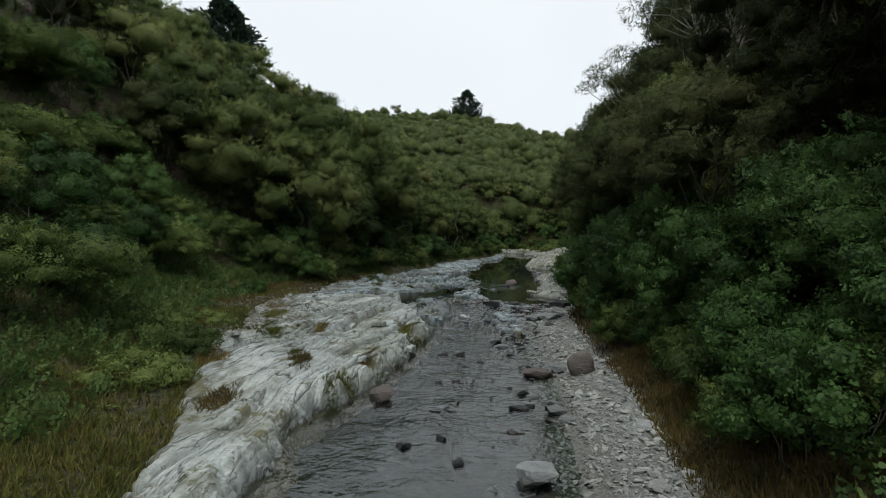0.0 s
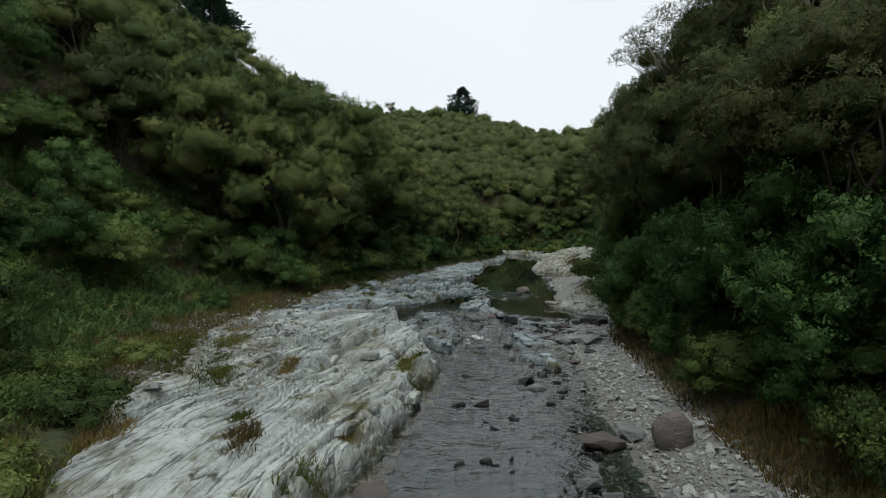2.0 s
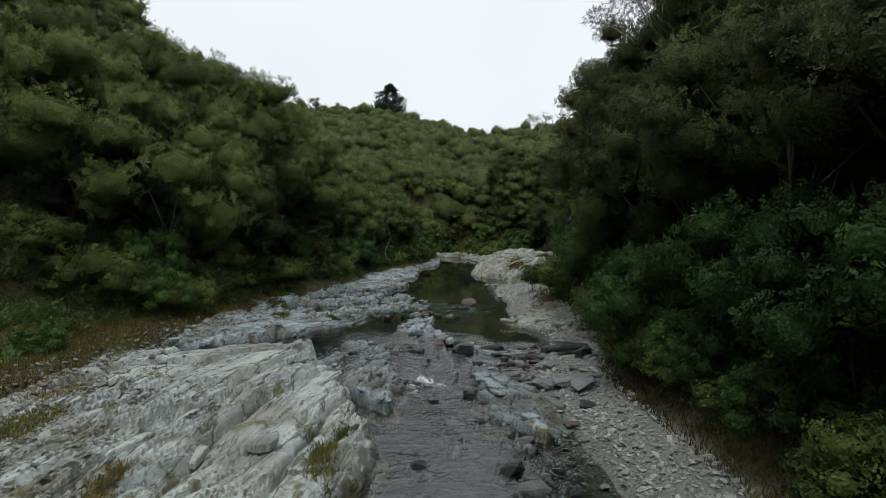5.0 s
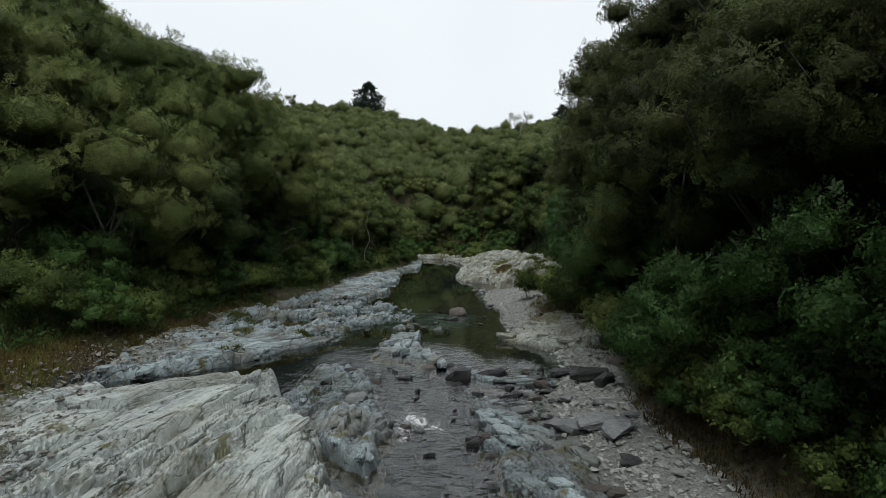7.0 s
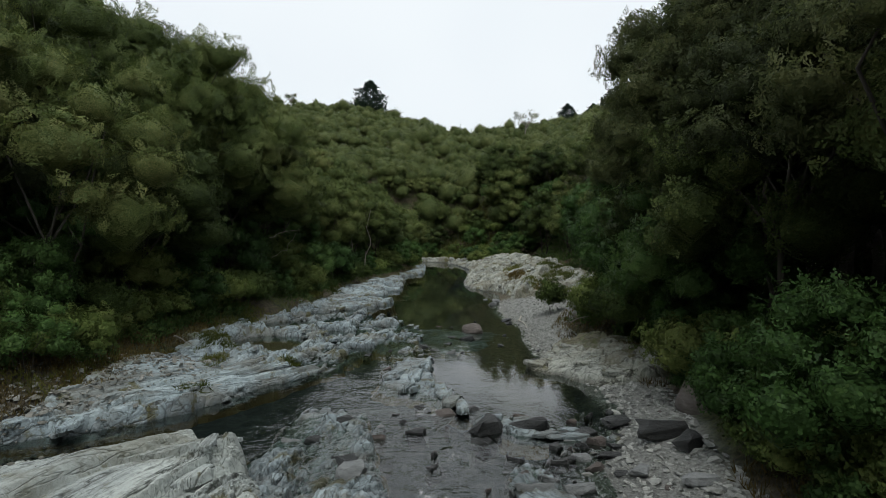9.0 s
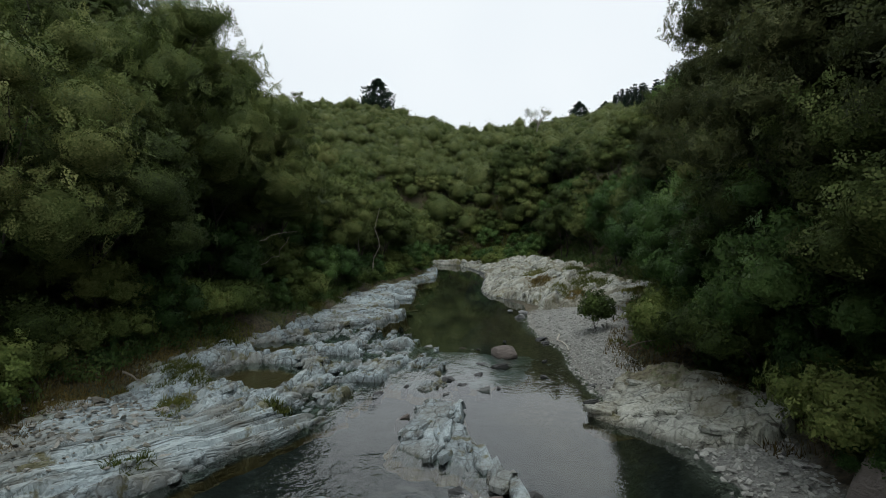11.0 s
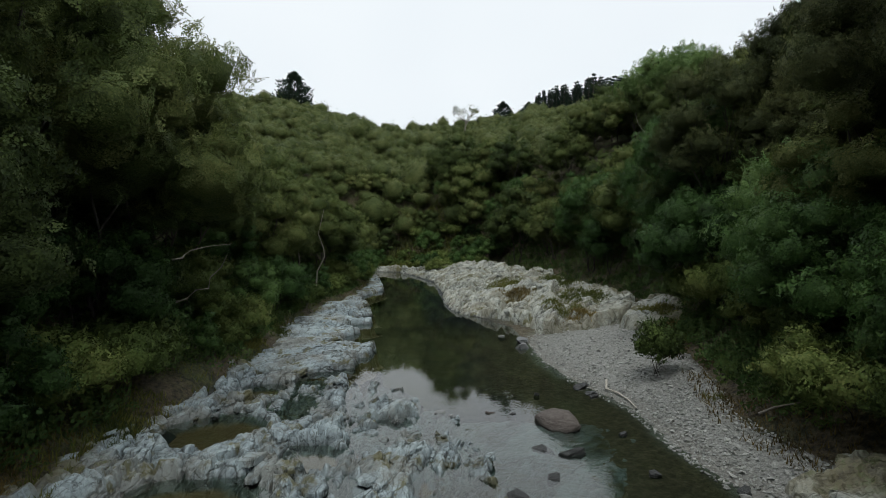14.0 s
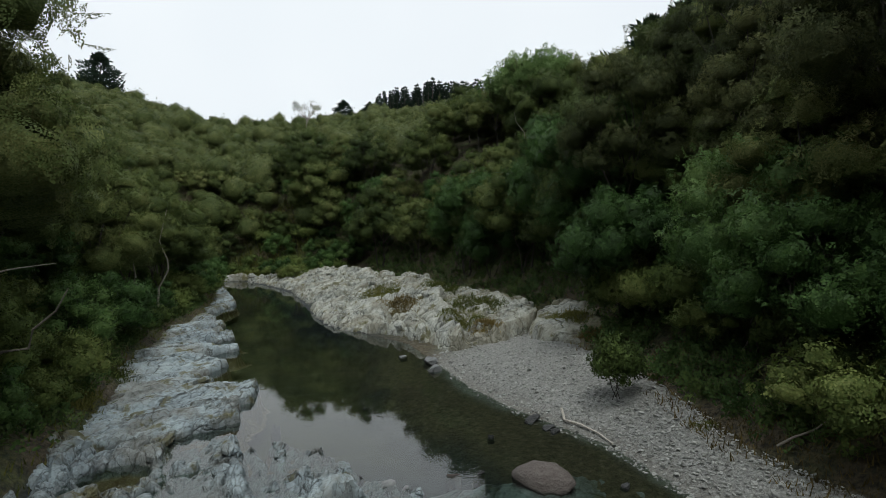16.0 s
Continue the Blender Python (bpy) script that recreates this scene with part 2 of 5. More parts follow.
def make_rock(name, pale, grey, stain, long, wet=0.16):
    """Bedded greywacke: streaks and cracks along the bedding (long: how drawn out), lichen stains, a wet foot."""
    m, nt, p = shader(name)
    at = place_of(nt)
    beds = nt.nodes.new("ShaderNodeAttribute")
    beds.attribute_name = "beds"
    bed = beds.outputs["Vector"]
    streak = noise_node(nt, bed, 2.0, 8, 0.68, (1.1 * math.sqrt(4 * long), 1 / math.sqrt(4 * long), 1.6), 0, 0.5)
    fine = noise_node(nt, at, 21, 6, 0.72)
    blot = noise_node(nt, at, 0.8, 6, 0.66)
    moss = noise_node(nt, at, 1.5, 7, 0.68)
    tone = noise_node(nt, bed, 0.9, 4, 0.6, (1.6, 0.5, 1.0), 0, 0.3)
    colour = ramp_node(nt, streak, [(0.14, tuple(c * 0.5 for c in grey)), (0.27, grey), (0.42, pale), (0.75, tuple(min(c * 1.12, 0.8) for c in pale))])
    colour = mix_node(nt, 0.75, colour, ramp_node(nt, tone, [(0.34, (0.62, 0.64, 0.66)), (0.52, (1, 1, 1)), (0.7, (1.1, 1.08, 1.04))]), "MULTIPLY")
    colour = mix_node(nt, 0.4, colour, ramp_node(nt, fine, [(0.32, (0.3, 0.3, 0.29)), (0.55, (1, 1, 1))]), "MULTIPLY")
    seam = calc(nt, "ABSOLUTE", calc(nt, "SUBTRACT", noise_node(nt, bed, 0.62, 6, 0.5, (1.25 * long, 1.25 / long, 1.6), 0, 0.3), 0.5))
    hair = calc(nt, "ABSOLUTE", calc(nt, "SUBTRACT", noise_node(nt, bed, 2.0, 3, 0.5, (2 * long, 1.2 / long, 2.0), 0, 0.1), 0.5))
    cross = calc(nt, "ABSOLUTE", calc(nt, "SUBTRACT", noise_node(nt, bed, 1.3, 4, 0.6, (1.0, 1.6, 1.0), 0, 0.6), 0.5))
    colour = mix_node(nt, 0.85, colour, ramp_node(nt, seam, [(0.0, (0.08, 0.08, 0.07)), (0.006, (0.4, 0.4, 0.38)), (0.014, (1, 1, 1))]), "MULTIPLY")
    colour = mix_node(nt, 0.5, colour, ramp_node(nt, hair, [(0.0, (0.15, 0.15, 0.14)), (0.012, (0.55, 0.55, 0.53)), (0.024, (1, 1, 1))]), "MULTIPLY")
    colour = mix_node(nt, 0.5, colour, ramp_node(nt, cross, [(0.0, (0.2, 0.2, 0.19)), (0.009, (1, 1, 1))]), "MULTIPLY")
    if long < 2:
        net = node(nt, "ShaderNodeTexVoronoi", Scale=1.0)
        net.feature = "DISTANCE_TO_EDGE"
        mp = nt.nodes.new("ShaderNodeMapping")
        mp.inputs["Scale"].default_value = (5.0, 3.0, 2.0)
        nt.links.new(bed, mp.inputs[0])
        bend = mix_node(nt, 0.12, mp.outputs[0], node(nt, "ShaderNodeTexNoise", Scale=3.0).outputs[1], "ADD")
        nt.links.new(bend, net.inputs["Vector"])
        colour = mix_node(nt, calc(nt, "MULTIPLY", ramp_node(nt, tone, [(0.4, (1, 1, 1)), (0.6, (0, 0, 0))]), 0.75), colour, mix_node(nt, 1.0, colour, ramp_node(nt, net.outputs["Distance"], [(0.0, (0.10, 0.10, 0.10)), (0.03, (0.5, 0.5, 0.5)), (0.07, (1, 1, 1))]), "MULTIPLY"))
    colour = mix_node(nt, calc(nt, "MULTIPLY", ramp_node(nt, blot, [(0.47, (0, 0, 0)), (0.6, (1, 1, 1))]), 0.6), colour, stain)
    colour = mix_node(nt, calc(nt, "MULTIPLY", ramp_node(nt, moss, [(0.56, (0, 0, 0)), (0.62, (1, 1, 1))]), 0.85), colour, (0.10, 0.092, 0.03))
    dirt = nt.nodes.new("ShaderNodeAttribute")
    dirt.attribute_name = "soil"
    earth = ramp_node(nt, noise_node(nt, at, 6, 6, 0.7), [(0.32, (0.05, 0.043, 0.022)), (0.5, (0.13, 0.115, 0.062)), (0.62, (0.10, 0.12, 0.04)), (0.75, (0.30, 0.30, 0.25))])
    colour = mix_node(nt, dirt.outputs["Fac"], colour, earth)
    soak = ramp_node(nt, calc(nt, "ADD", height_of(nt), calc(nt, "MULTIPLY", calc(nt, "SUBTRACT", streak, 0.5), 0.5)), [(wet * 0.4, (1, 1, 1)), (wet * 1.7, (0, 0, 0))])
    colour = mix_node(nt, calc(nt, "MULTIPLY", soak, 0.8), colour, mix_node(nt, 1.0, colour, (0.30, 0.30, 0.29), "MULTIPLY"))
    # brown silt on rock that lies below the water
    silt_and_depth = ramp_node(nt, calc(nt, "ADD", height_of(nt), 0.5), [(0.455, (1, 1, 1)), (0.50, (0, 0, 0))])
    colour = mix_node(nt, calc(nt, "MULTIPLY", silt_and_depth, 0.9), colour, (0.155, 0.108, 0.05))
    nt.links.new(colour, p.inputs["Base Color"])
    nt.links.new(ramp_node(nt, soak, [(0, (0.72,) * 3), (1, (0.28,) * 3)]), p.inputs["Roughness"])
    both = calc(nt, "ADD", calc(nt, "MULTIPLY", streak, 0.45), calc(nt, "MULTIPLY", fine, 0.35))
    both = calc(nt, "ADD", both, calc(nt, "MULTIPLY", ramp_node(nt, seam, [(0.0, (0, 0, 0)), (0.03, (1, 1, 1))]), 0.5))
    both = calc(nt, "ADD", both, calc(nt, "MULTIPLY", ramp_node(nt, hair, [(0.0, (0, 0, 0)), (0.03, (1, 1, 1))]), 0.2))
    nt.links.new(bump_node(nt, both, 0.9, 0.05), p.inputs["Normal"])
    return m


def make_stone(name, stops, rough=0.75):
    m, nt, p = shader(name)
    geo = nt.nodes.new("ShaderNodeNewGeometry")
    info = nt.nodes.new("ShaderNodeObjectInfo")
    n = noise_node(nt, geo.outputs["Position"], 7, 8, 0.72, (1, 1, 2.2))
    v = calc(nt, "ADD", calc(nt, "MULTIPLY", geo.outputs["Random Per Island"], 0.45), calc(nt, "MULTIPLY", info.outputs["Random"], 0.2))
    v = calc(nt, "ADD", v, calc(nt, "MULTIPLY", n, 0.75))
    v = calc(nt, "SUBTRACT", v, 0.15)
    colour = ramp_node(nt, v, stops)
    soak = ramp_node(nt, height_of(nt), [(0.03, (1, 1, 1)), (0.14, (0, 0, 0))])
    colour = mix_node(nt, calc(nt, "MULTIPLY", soak, 0.75), colour, mix_node(nt, 1.0, colour, (0.3, 0.3, 0.28), "MULTIPLY"))
    nt.links.new(colour, p.inputs["Base Color"])
    nt.links.new(ramp_node(nt, soak, [(0, (rough,) * 3), (1, (0.3,) * 3)]), p.inputs["Roughness"])
    nt.links.new(bump_node(nt, n, 0.9, 0.07), p.inputs["Normal"])
    return m


def make_water():
    """Clear stream water: see-through, Fresnel gloss, ripples and white water where it runs fast."""
    m, nt, p = shader("stream_water")
    nt.nodes.remove(p)
    at = place_of(nt)
    fast = nt.nodes.new("ShaderNodeAttribute")
    fast.attribute_name = "fast"
    white = nt.nodes.new("ShaderNodeAttribute")
    white.attribute_name = "white"
    n1 = noise_node(nt, at, 1.3, 2, 0.5, (1, 1.2, 1), 0, 1.0)
    n2 = noise_node(nt, at, 5.5, 2, 0.5, (1.0, 1.2, 1), 0, 1.2)
    height = calc(nt, "ADD", calc(nt, "MULTIPLY", n1, 0.7), calc(nt, "MULTIPLY", n2, 0.5))
    b = node(nt, "ShaderNodeBump", Distance=0.35)
    nt.links.new(height, b.inputs["Height"])
    nt.links.new(calc(nt, "ADD", calc(nt, "MULTIPLY", fast.outputs["Fac"], 0.25), 0.004), b.inputs["Strength"])
    fr = node(nt, "ShaderNodeFresnel", IOR=1.75)
    nt.links.new(b.outputs[0], fr.inputs["Normal"])
    tr = nt.nodes.new("ShaderNodeBsdfTransparent")
    tr.inputs[0].default_value = (0.70, 0.79, 0.74, 1)
    gl = node(nt, "ShaderNodeBsdfGlossy", Roughness=0.02)
    nt.links.new(b.outputs[0], gl.inputs["Normal"])
    mx = nt.nodes.new("ShaderNodeMixShader")
    nt.links.new(fr.outputs[0], mx.inputs[0])
    nt.links.new(tr.outputs[0], mx.inputs[1])
    nt.links.new(gl.outputs[0], mx.inputs[2])
    foam = node(nt, "ShaderNodeBsdfDiffuse", Color=(0.75, 0.77, 0.78, 1))
    fn = noise_node(nt, at, 5.0, 9, 0.75, (1.5, 0.7, 1), 0, 1.0)
    level = calc(nt, "ADD", white.outputs["Fac"], calc(nt, "MULTIPLY", calc(nt, "SUBTRACT", fn, 0.5), 2.4))
    cover = ramp_node(nt, level, [(0.62, (0, 0, 0)), (1.9, (0.6, 0.6, 0.6))])
    mf = nt.nodes.new("ShaderNodeMixShader")
    nt.links.new(cover, mf.inputs[0])
    nt.links.new(mx.outputs[0], mf.inputs[1])
    nt.links.new(foam.outputs[0], mf.inputs[2])
    nt.links.new(mf.outputs[0], nt.nodes["Material Output"].inputs[0])
    return m


BARK, SOIL = make_bark(), make_ground()
SHELF = make_rock("bedded_grey_rock", (0.42, 0.455, 0.435), (0.195, 0.215, 0.205), (0.13, 0.125, 0.08), 2.7)
UPPER = make_rock("bluish_grey_rock", (0.325, 0.39, 0.41), (0.18, 0.22, 0.235), (0.14, 0.13, 0.10), 1.5)
PALE = make_rock("pale_buff_rock", (0.37, 0.385, 0.34), (0.20, 0.21, 0.18), (0.15, 0.135, 0.085), 1.4)
GREYSTONE = make_stone("grey_river_stone", [(0.15, (0.08, 0.08, 0.08)), (0.5, (0.19, 0.20, 0.20)), (0.95, (0.40, 0.41, 0.405))])
BROWNSTONE = make_stone("brown_boulder", [(0.2, (0.045, 0.036, 0.031)), (0.6, (0.105, 0.088, 0.078)), (0.95, (0.20, 0.18, 0.165))])
DARKSTONE = make_stone("dark_wet_stone", [(0.2, (0.014, 0.015, 0.015)), (0.6, (0.036, 0.038, 0.038)), (0.95, (0.11, 0.112, 0.11))], 0.45)
GRAVEL = make_stone("pale_gravel", [(0.2, (0.12, 0.123, 0.112)), (0.55, (0.28, 0.287, 0.268)), (0.95, (0.48, 0.49, 0.455))])
RUBBLE = make_stone("ledge_rubble", [(0.2, (0.07, 0.065, 0.05)), (0.55, (0.17, 0.165, 0.14)), (0.95, (0.36, 0.36, 0.33))])
WATER = make_water()

# ---- plan of the valley ----
Y_PLAN = [-200, 5, 7, 10, 13, 16, 18.5, 21, 23, 25, 27.5, 30, 32, 34, 36.3, 39, 42, 47, 52, 60, 67, 74, 90]
X_LEFT = [-2.8, -3.2, -3.6, -4.5, -5.1, -5.7, -6.1, -6.3, -6.2, -5.4, -4.7, -4.3, -3.8, -3.0, -2.0, -1.2, -0.6, 1.0, 3.2, 5.6, 7.0, 7.6, 6.0]
X_SHORE = [2.0, 1.7, 1.9, 2.3, 2.6, 2.85, 3.0, 3.4, 4.9, 5.2, 5.0, 5.4, 6.0, 5.95, 6.2, 7.0, 7.8, 6.9, 8.1, 10.2, 10.5, 10.4, 10.0]
X_RIGHT = [2.7, 2.8, 3.1, 3.6, 3.8, 4.1, 4.4, 5.1, 5.9, 6.6, 6.3, 6.5, 7.7, 8.8, 9.8, 12.2, 13.3, 14.5, 15.6, 16.6, 17.0, 16.4, 15.0]


def plan(y):
    return np.interp(y, Y_PLAN, X_LEFT), np.interp(y, Y_PLAN, X_SHORE), np.interp(y, Y_PLAN, X_RIGHT)


def water_z(y):
    return 0.11 * ramp(y, 18.5, 24.0)


def ground_z(x, y):
    x, y = np.asarray(x, float), np.asarray(y, float)
    xl, xs, xr = plan(y)
    w = water_z(y)
    dl, dr = xl - x, x - xr
    # river bed, gravel side
    deep = 0.26 + 0.55 * ramp(y, 31.5, 37) + 0.35 * np.exp(-(((x - 3.8) / 1.3) ** 2 + ((y - 25.2) / 2) ** 2))
    bed = w - deep + 0.20 * fbm(x * 0.9, y * 0.9, 3) + 0.08 * fbm(x * 4, y * 4, 4, 2)
    close = ramp(y, 73, 79)
    bed = bed + close * 1.0
    rise = np.clip((x - xs) / np.maximum(xr - xs, 0.3), 0, 1)
    top = 0.42 + 0.4 * ramp(y, 27, 33) * (1 - 0.3 * ramp(y, 40, 50))
    reach = 1.1 + 1.5 * ramp(y, 25, 30) * (1 - ramp(y, 38, 44))
    near = np.clip((x - (xs - reach)) / reach, 0, 1) ** (0.8 - 0.35 * ramp(y, 25, 30))
    side = np.where(x < xs, bed + (w - bed) * near, w + (top - w) * rise ** 0.8)
    # left foot under the ledges
    foot = np.clip(1 - (x - xl) / 0.9, 0, 1)
    side = side + foot * (0.45 - side) * (x >= xl)
    # banks
    near_left = np.interp(dl, [0, 1.5, 3, 6, 8, 12, 20, 40, 80], [0.45, 0.6, 1.1, 2.9, 4.6, 8.6, 16.0, 30.0, 42.0])
    far_left = np.interp(dl, [0, 2, 4, 8, 12, 15, 28, 60, 90], [0.45, 1.2, 2.6, 5.0, 8.2, 11.0, 19.0, 31.0, 40.0])
    k = ramp(y, 23, 30)
    left = near_left * (1 - k) + far_left * k
    near_right = np.interp(dr, [0, 1, 3, 6, 10, 20, 40, 80], [0.42, 1.0, 2.2, 3.8, 6.0, 11.0, 18.0, 24.0])
    far_right = np.interp(dr, [0, 2, 5, 8, 12, 20, 40, 80], [0.75, 2.0, 4.5, 7.2, 9.8, 13.0, 18.0, 22.0])
    k = ramp(y, 32, 40)
    right = near_right * (1 - k) + far_right * k
    bank = np.where(dl > 0, left, np.where(dr > 0, right, side))
    # the hill that closes the valley
    az, r = np.degrees(np.arctan2(x, y - 10)), np.hypot(x, y - 10)
    r0 = np.interp(az, [-90, 8, 14, 20, 26, 35, 60, 90], [70, 70, 64, 57, 44, 32, 22, 20])
    ridge = np.interp(az, [-60, -20, -8, 1, 4, 7, 12, 15, 19, 25, 31, 40, 55, 75, 100], [25, 34, 40, 40.5, 39.5, 36.5, 33, 35, 37, 40, 41, 41, 46, 44, 40])
    s = (r - r0) / (187 - r0)
    hill = 0.8 + ridge * (0.17 * ramp(s, 0, 0.07) + 0.83 * np.clip(s, 0, 1)) - np.clip(r - 187, 0, 300) * 0.12
    hill = np.where((s > 0) & (y > 5), hill, -5)
    z = np.maximum(bank, hill)
    lump = ramp(np.maximum(dl, dr), 0.5, 4)
    z = z + lump * (1.1 * fbm(x * 0.16, y * 0.16, 5) + 0.5 * fbm(x * 0.7, y * 0.7, 9)) + 0.10 * fbm(x * 2.2, y * 2.2, 12, 3) * ramp(np.maximum(dl, dr), -0.4, 0.3)
    return z


def spread(fine_a, fine_b, step, far_a, far_b, growth=1.09):
    mid = list(np.arange(fine_a, fine_b + 1e-6, step))
    lo, hi, s = [], [], step
    p = fine_a
    while p > far_a:
        s *= growth
        p -= s
        lo.append(p)
    p, s = fine_b, step
    while p < far_b:
        s *= growth
        p += s
        hi.append(p)
    return np.array(lo[::-1] + mid + hi)


gx, gy = spread(-7, 12, 0.19, -900, 900), spread(2, 48, 0.21, -300, 1200, 1.06)
X, Y = np.meshgrid(gx, gy)
Z = ground_z(X, Y)
ground_mesh = mesh_of("ground", [(np.stack([X, Y, Z], -1).reshape(-1, 3), grid_faces(len(gx), len(gy)))], SOIL, True)
XL, XS, XR = plan(Y)
edge = 0.5 * fbm(X * 1.2, Y * 1.2, 33)
bar = ramp(X - XS + edge, -0.5, -0.1) * (1 - ramp(X - XR + edge, -0.25, 0.15)) * ramp(Y, 2, 4) * (1 - ramp(Y, 38.5, 41))
ground_mesh.attributes.new("gravel", "FLOAT", "POINT").data.foreach_set("value", bar.ravel().astype(np.float32))
shoal = ramp(X - XS + 2 * edge, -2.6, -1.4) * ramp(Y, 24, 28) * (1 - ramp(Y, 40, 46)) + 0.7 * ramp(X - XS + 2 * edge, -1.2, -0.5) * (1 - ramp(Y, 14, 18))
ground_mesh.attributes.new("shoal", "FLOAT", "POINT").data.foreach_set("value", np.clip(shoal, 0, 1).ravel().astype(np.float32))
ground = new("ground", ground_mesh)
tagged(ground, "Brown and green valley ground with stream bed and wooded slopes", "ground", kind="structure")

# ---- the stream ----
wx, wy = np.arange(-7, 18.1, 0.2), np.concatenate([np.arange(-60, 2, 2.0), np.arange(2, 34, 0.17), np.arange(34, 79, 0.5)])
X, Y = np.meshgrid(wx, wy)
riffle = ramp(Y, 2, 9) * (1 - ramp(Y, 23, 27)) * (0.6 + 0.4 * np.exp(-((Y - 19.5) / 3.5) ** 2)) + 0.05 * ramp(Y, 24, 27) * (1 - ramp(Y, 30.5, 34.5))
calm = np.exp(-(((X - 3.9) / 1.9) ** 2 + ((Y - 25.4) / 2.7) ** 2) ** 2) + np.exp(-(((X + 2.9) / 1.5) ** 2 + ((Y - 24) / 2.2) ** 2) ** 2) + np.exp(-(((X + 2.2) / 1.2) ** 2 + ((Y - 31) / 2.8) ** 2) ** 2)
riffle = riffle * (1 - 0.95 * np.clip(calm, 0, 1))
Z = water_z(Y) + riffle * (0.09 * fbm(X * 1.7, Y * 1.0, 21) + 0.05 * fbm(X * 4, Y * 3.0, 25, 2))
rapids = 0.8 * np.exp(-(((X - 1.05 + 0.3 * (Y - 20)) / 0.3) ** 2 + ((Y - 19.9) / 1.2) ** 2)) + 0.7 * np.exp(-(((X - 0.65 - 0.2 * (Y - 20)) / 0.22) ** 2 + ((Y - 19.6) / 0.9) ** 2)) + 0.7 * np.exp(-(((X - 1.3) / 0.4) ** 2 + ((Y - 23.5) / 0.6) ** 2)) + 0.65 * np.exp(-(((X + 0.1) / 0.5) ** 2 + ((Y - 20.6) / 0.9) ** 2)) + 0.6 * np.exp(-(((X - 1.5) / 0.5) ** 2 + ((Y - 21.6) / 0.5) ** 2))
stream_mesh = mesh_of("water", [(np.stack([X, Y, Z], -1).reshape(-1, 3), grid_faces(len(wx), len(wy)))], WATER, True)
stream_mesh.attributes.new("fast", "FLOAT", "POINT").data.foreach_set("value", riffle.ravel().astype(np.float32))
stream_mesh.attributes.new("white", "FLOAT", "POINT").data.foreach_set("value", rapids.ravel().astype(np.float32))
stream = new("water", stream_mesh)
tagged(stream, "Clear shallow grey-green stream water with riffles and still pools", "water", kind="structure")


# ---- bedrock ----
def outline_distance(px, py, corners):
    """Signed distance to a closed outline in plan, positive inside."""
    c = np.array(corners, float)
    d, inside = np.full(px.shape, 1e9), np.zeros(px.shape, bool)
    for (ax, ay), (bx, by) in zip(c, np.roll(c, -1, 0)):
        ex, ey = bx - ax, by - ay
        s = np.clip(((px - ax) * ex + (py - ay) * ey) / (ex * ex + ey * ey), 0, 1)
        d = np.minimum(d, np.hypot(px - ax - s * ex, py - ay - s * ey))
        if ay != by:
            inside ^= ((ay > py) != (by > py)) & (px < (bx - ax) * (py - ay) / (by - ay) + ax)
    return np.where(inside, d, -d)


def bed_frame(x, y, lean):
    """Across and along the bedding; lean: (y, sideways drift of the beds per metre) along the valley."""
    if len(lean) == 1:
        k = lean[0][1]
        return (x - k * y) / math.hypot(1, k), (y + k * x) / math.hypot(1, k)
    ys = np.linspace(0, 80, 401)
    k = np.interp(ys, [p[0] for p in lean], [p[1] for p in lean])
    drift = np.concatenate(([0], np.cumsum((k[1:] + k[:-1]) / 2 * 0.2)))
    here = np.interp(y, [p[0] for p in lean], [p[1] for p in lean])
    return (x - np.interp(y, ys, drift)) / np.sqrt(1 + here ** 2), y * np.sqrt(1 + here ** 2)


PLATES = ((1.1, 4.0, 0.15, 0.10), (0.45, 1.8, 0.09, 0.11), (0.18, 1.0, 0.05, 0.08), (0.08, 0.6, 0.022, 0.04))
BLOCKS = ((1.3, 1.9, 0.16, 0.08), (0.60, 1.0, 0.10, 0.06))


def facets(u, v, seed):
    """Angular blocks: each cell has its own height and tilt; also the open width of the joint beside it."""
    iu, iv = np.floor(u).astype(int), np.floor(v).astype(int)
    best, second, h = np.full(u.shape, 9.0), np.full(u.shape, 9.0), np.zeros(u.shape)
    for a in (-1, 0, 1):
        for b in (-1, 0, 1):
            cu, cv = iu + a, iv + b
            k1, k2 = TABLE[(cu * 5 + seed) & 255, (cv * 3 + 11) & 255], TABLE[(cu * 3 + 7) & 255, (cv * 7 + seed) & 255]
            k3, k4 = TABLE[(cu + 31) & 255, (cv * 5 + seed) & 255], TABLE[(cu * 7 + seed) & 255, (cv + 57) & 255]
            du, dv = u - cu - k1, v - cv - k2
            d = np.hypot(du, dv)
            near = d < best
            second = np.where(near, best, np.minimum(second, d))
            h = np.where(near, (k3 - 0.5) + 1.1 * du * (k4 - 0.35) + 0.9 * dv * (k1 - 0.5), h)
            best = np.where(near, d, best)
    return h, second - best


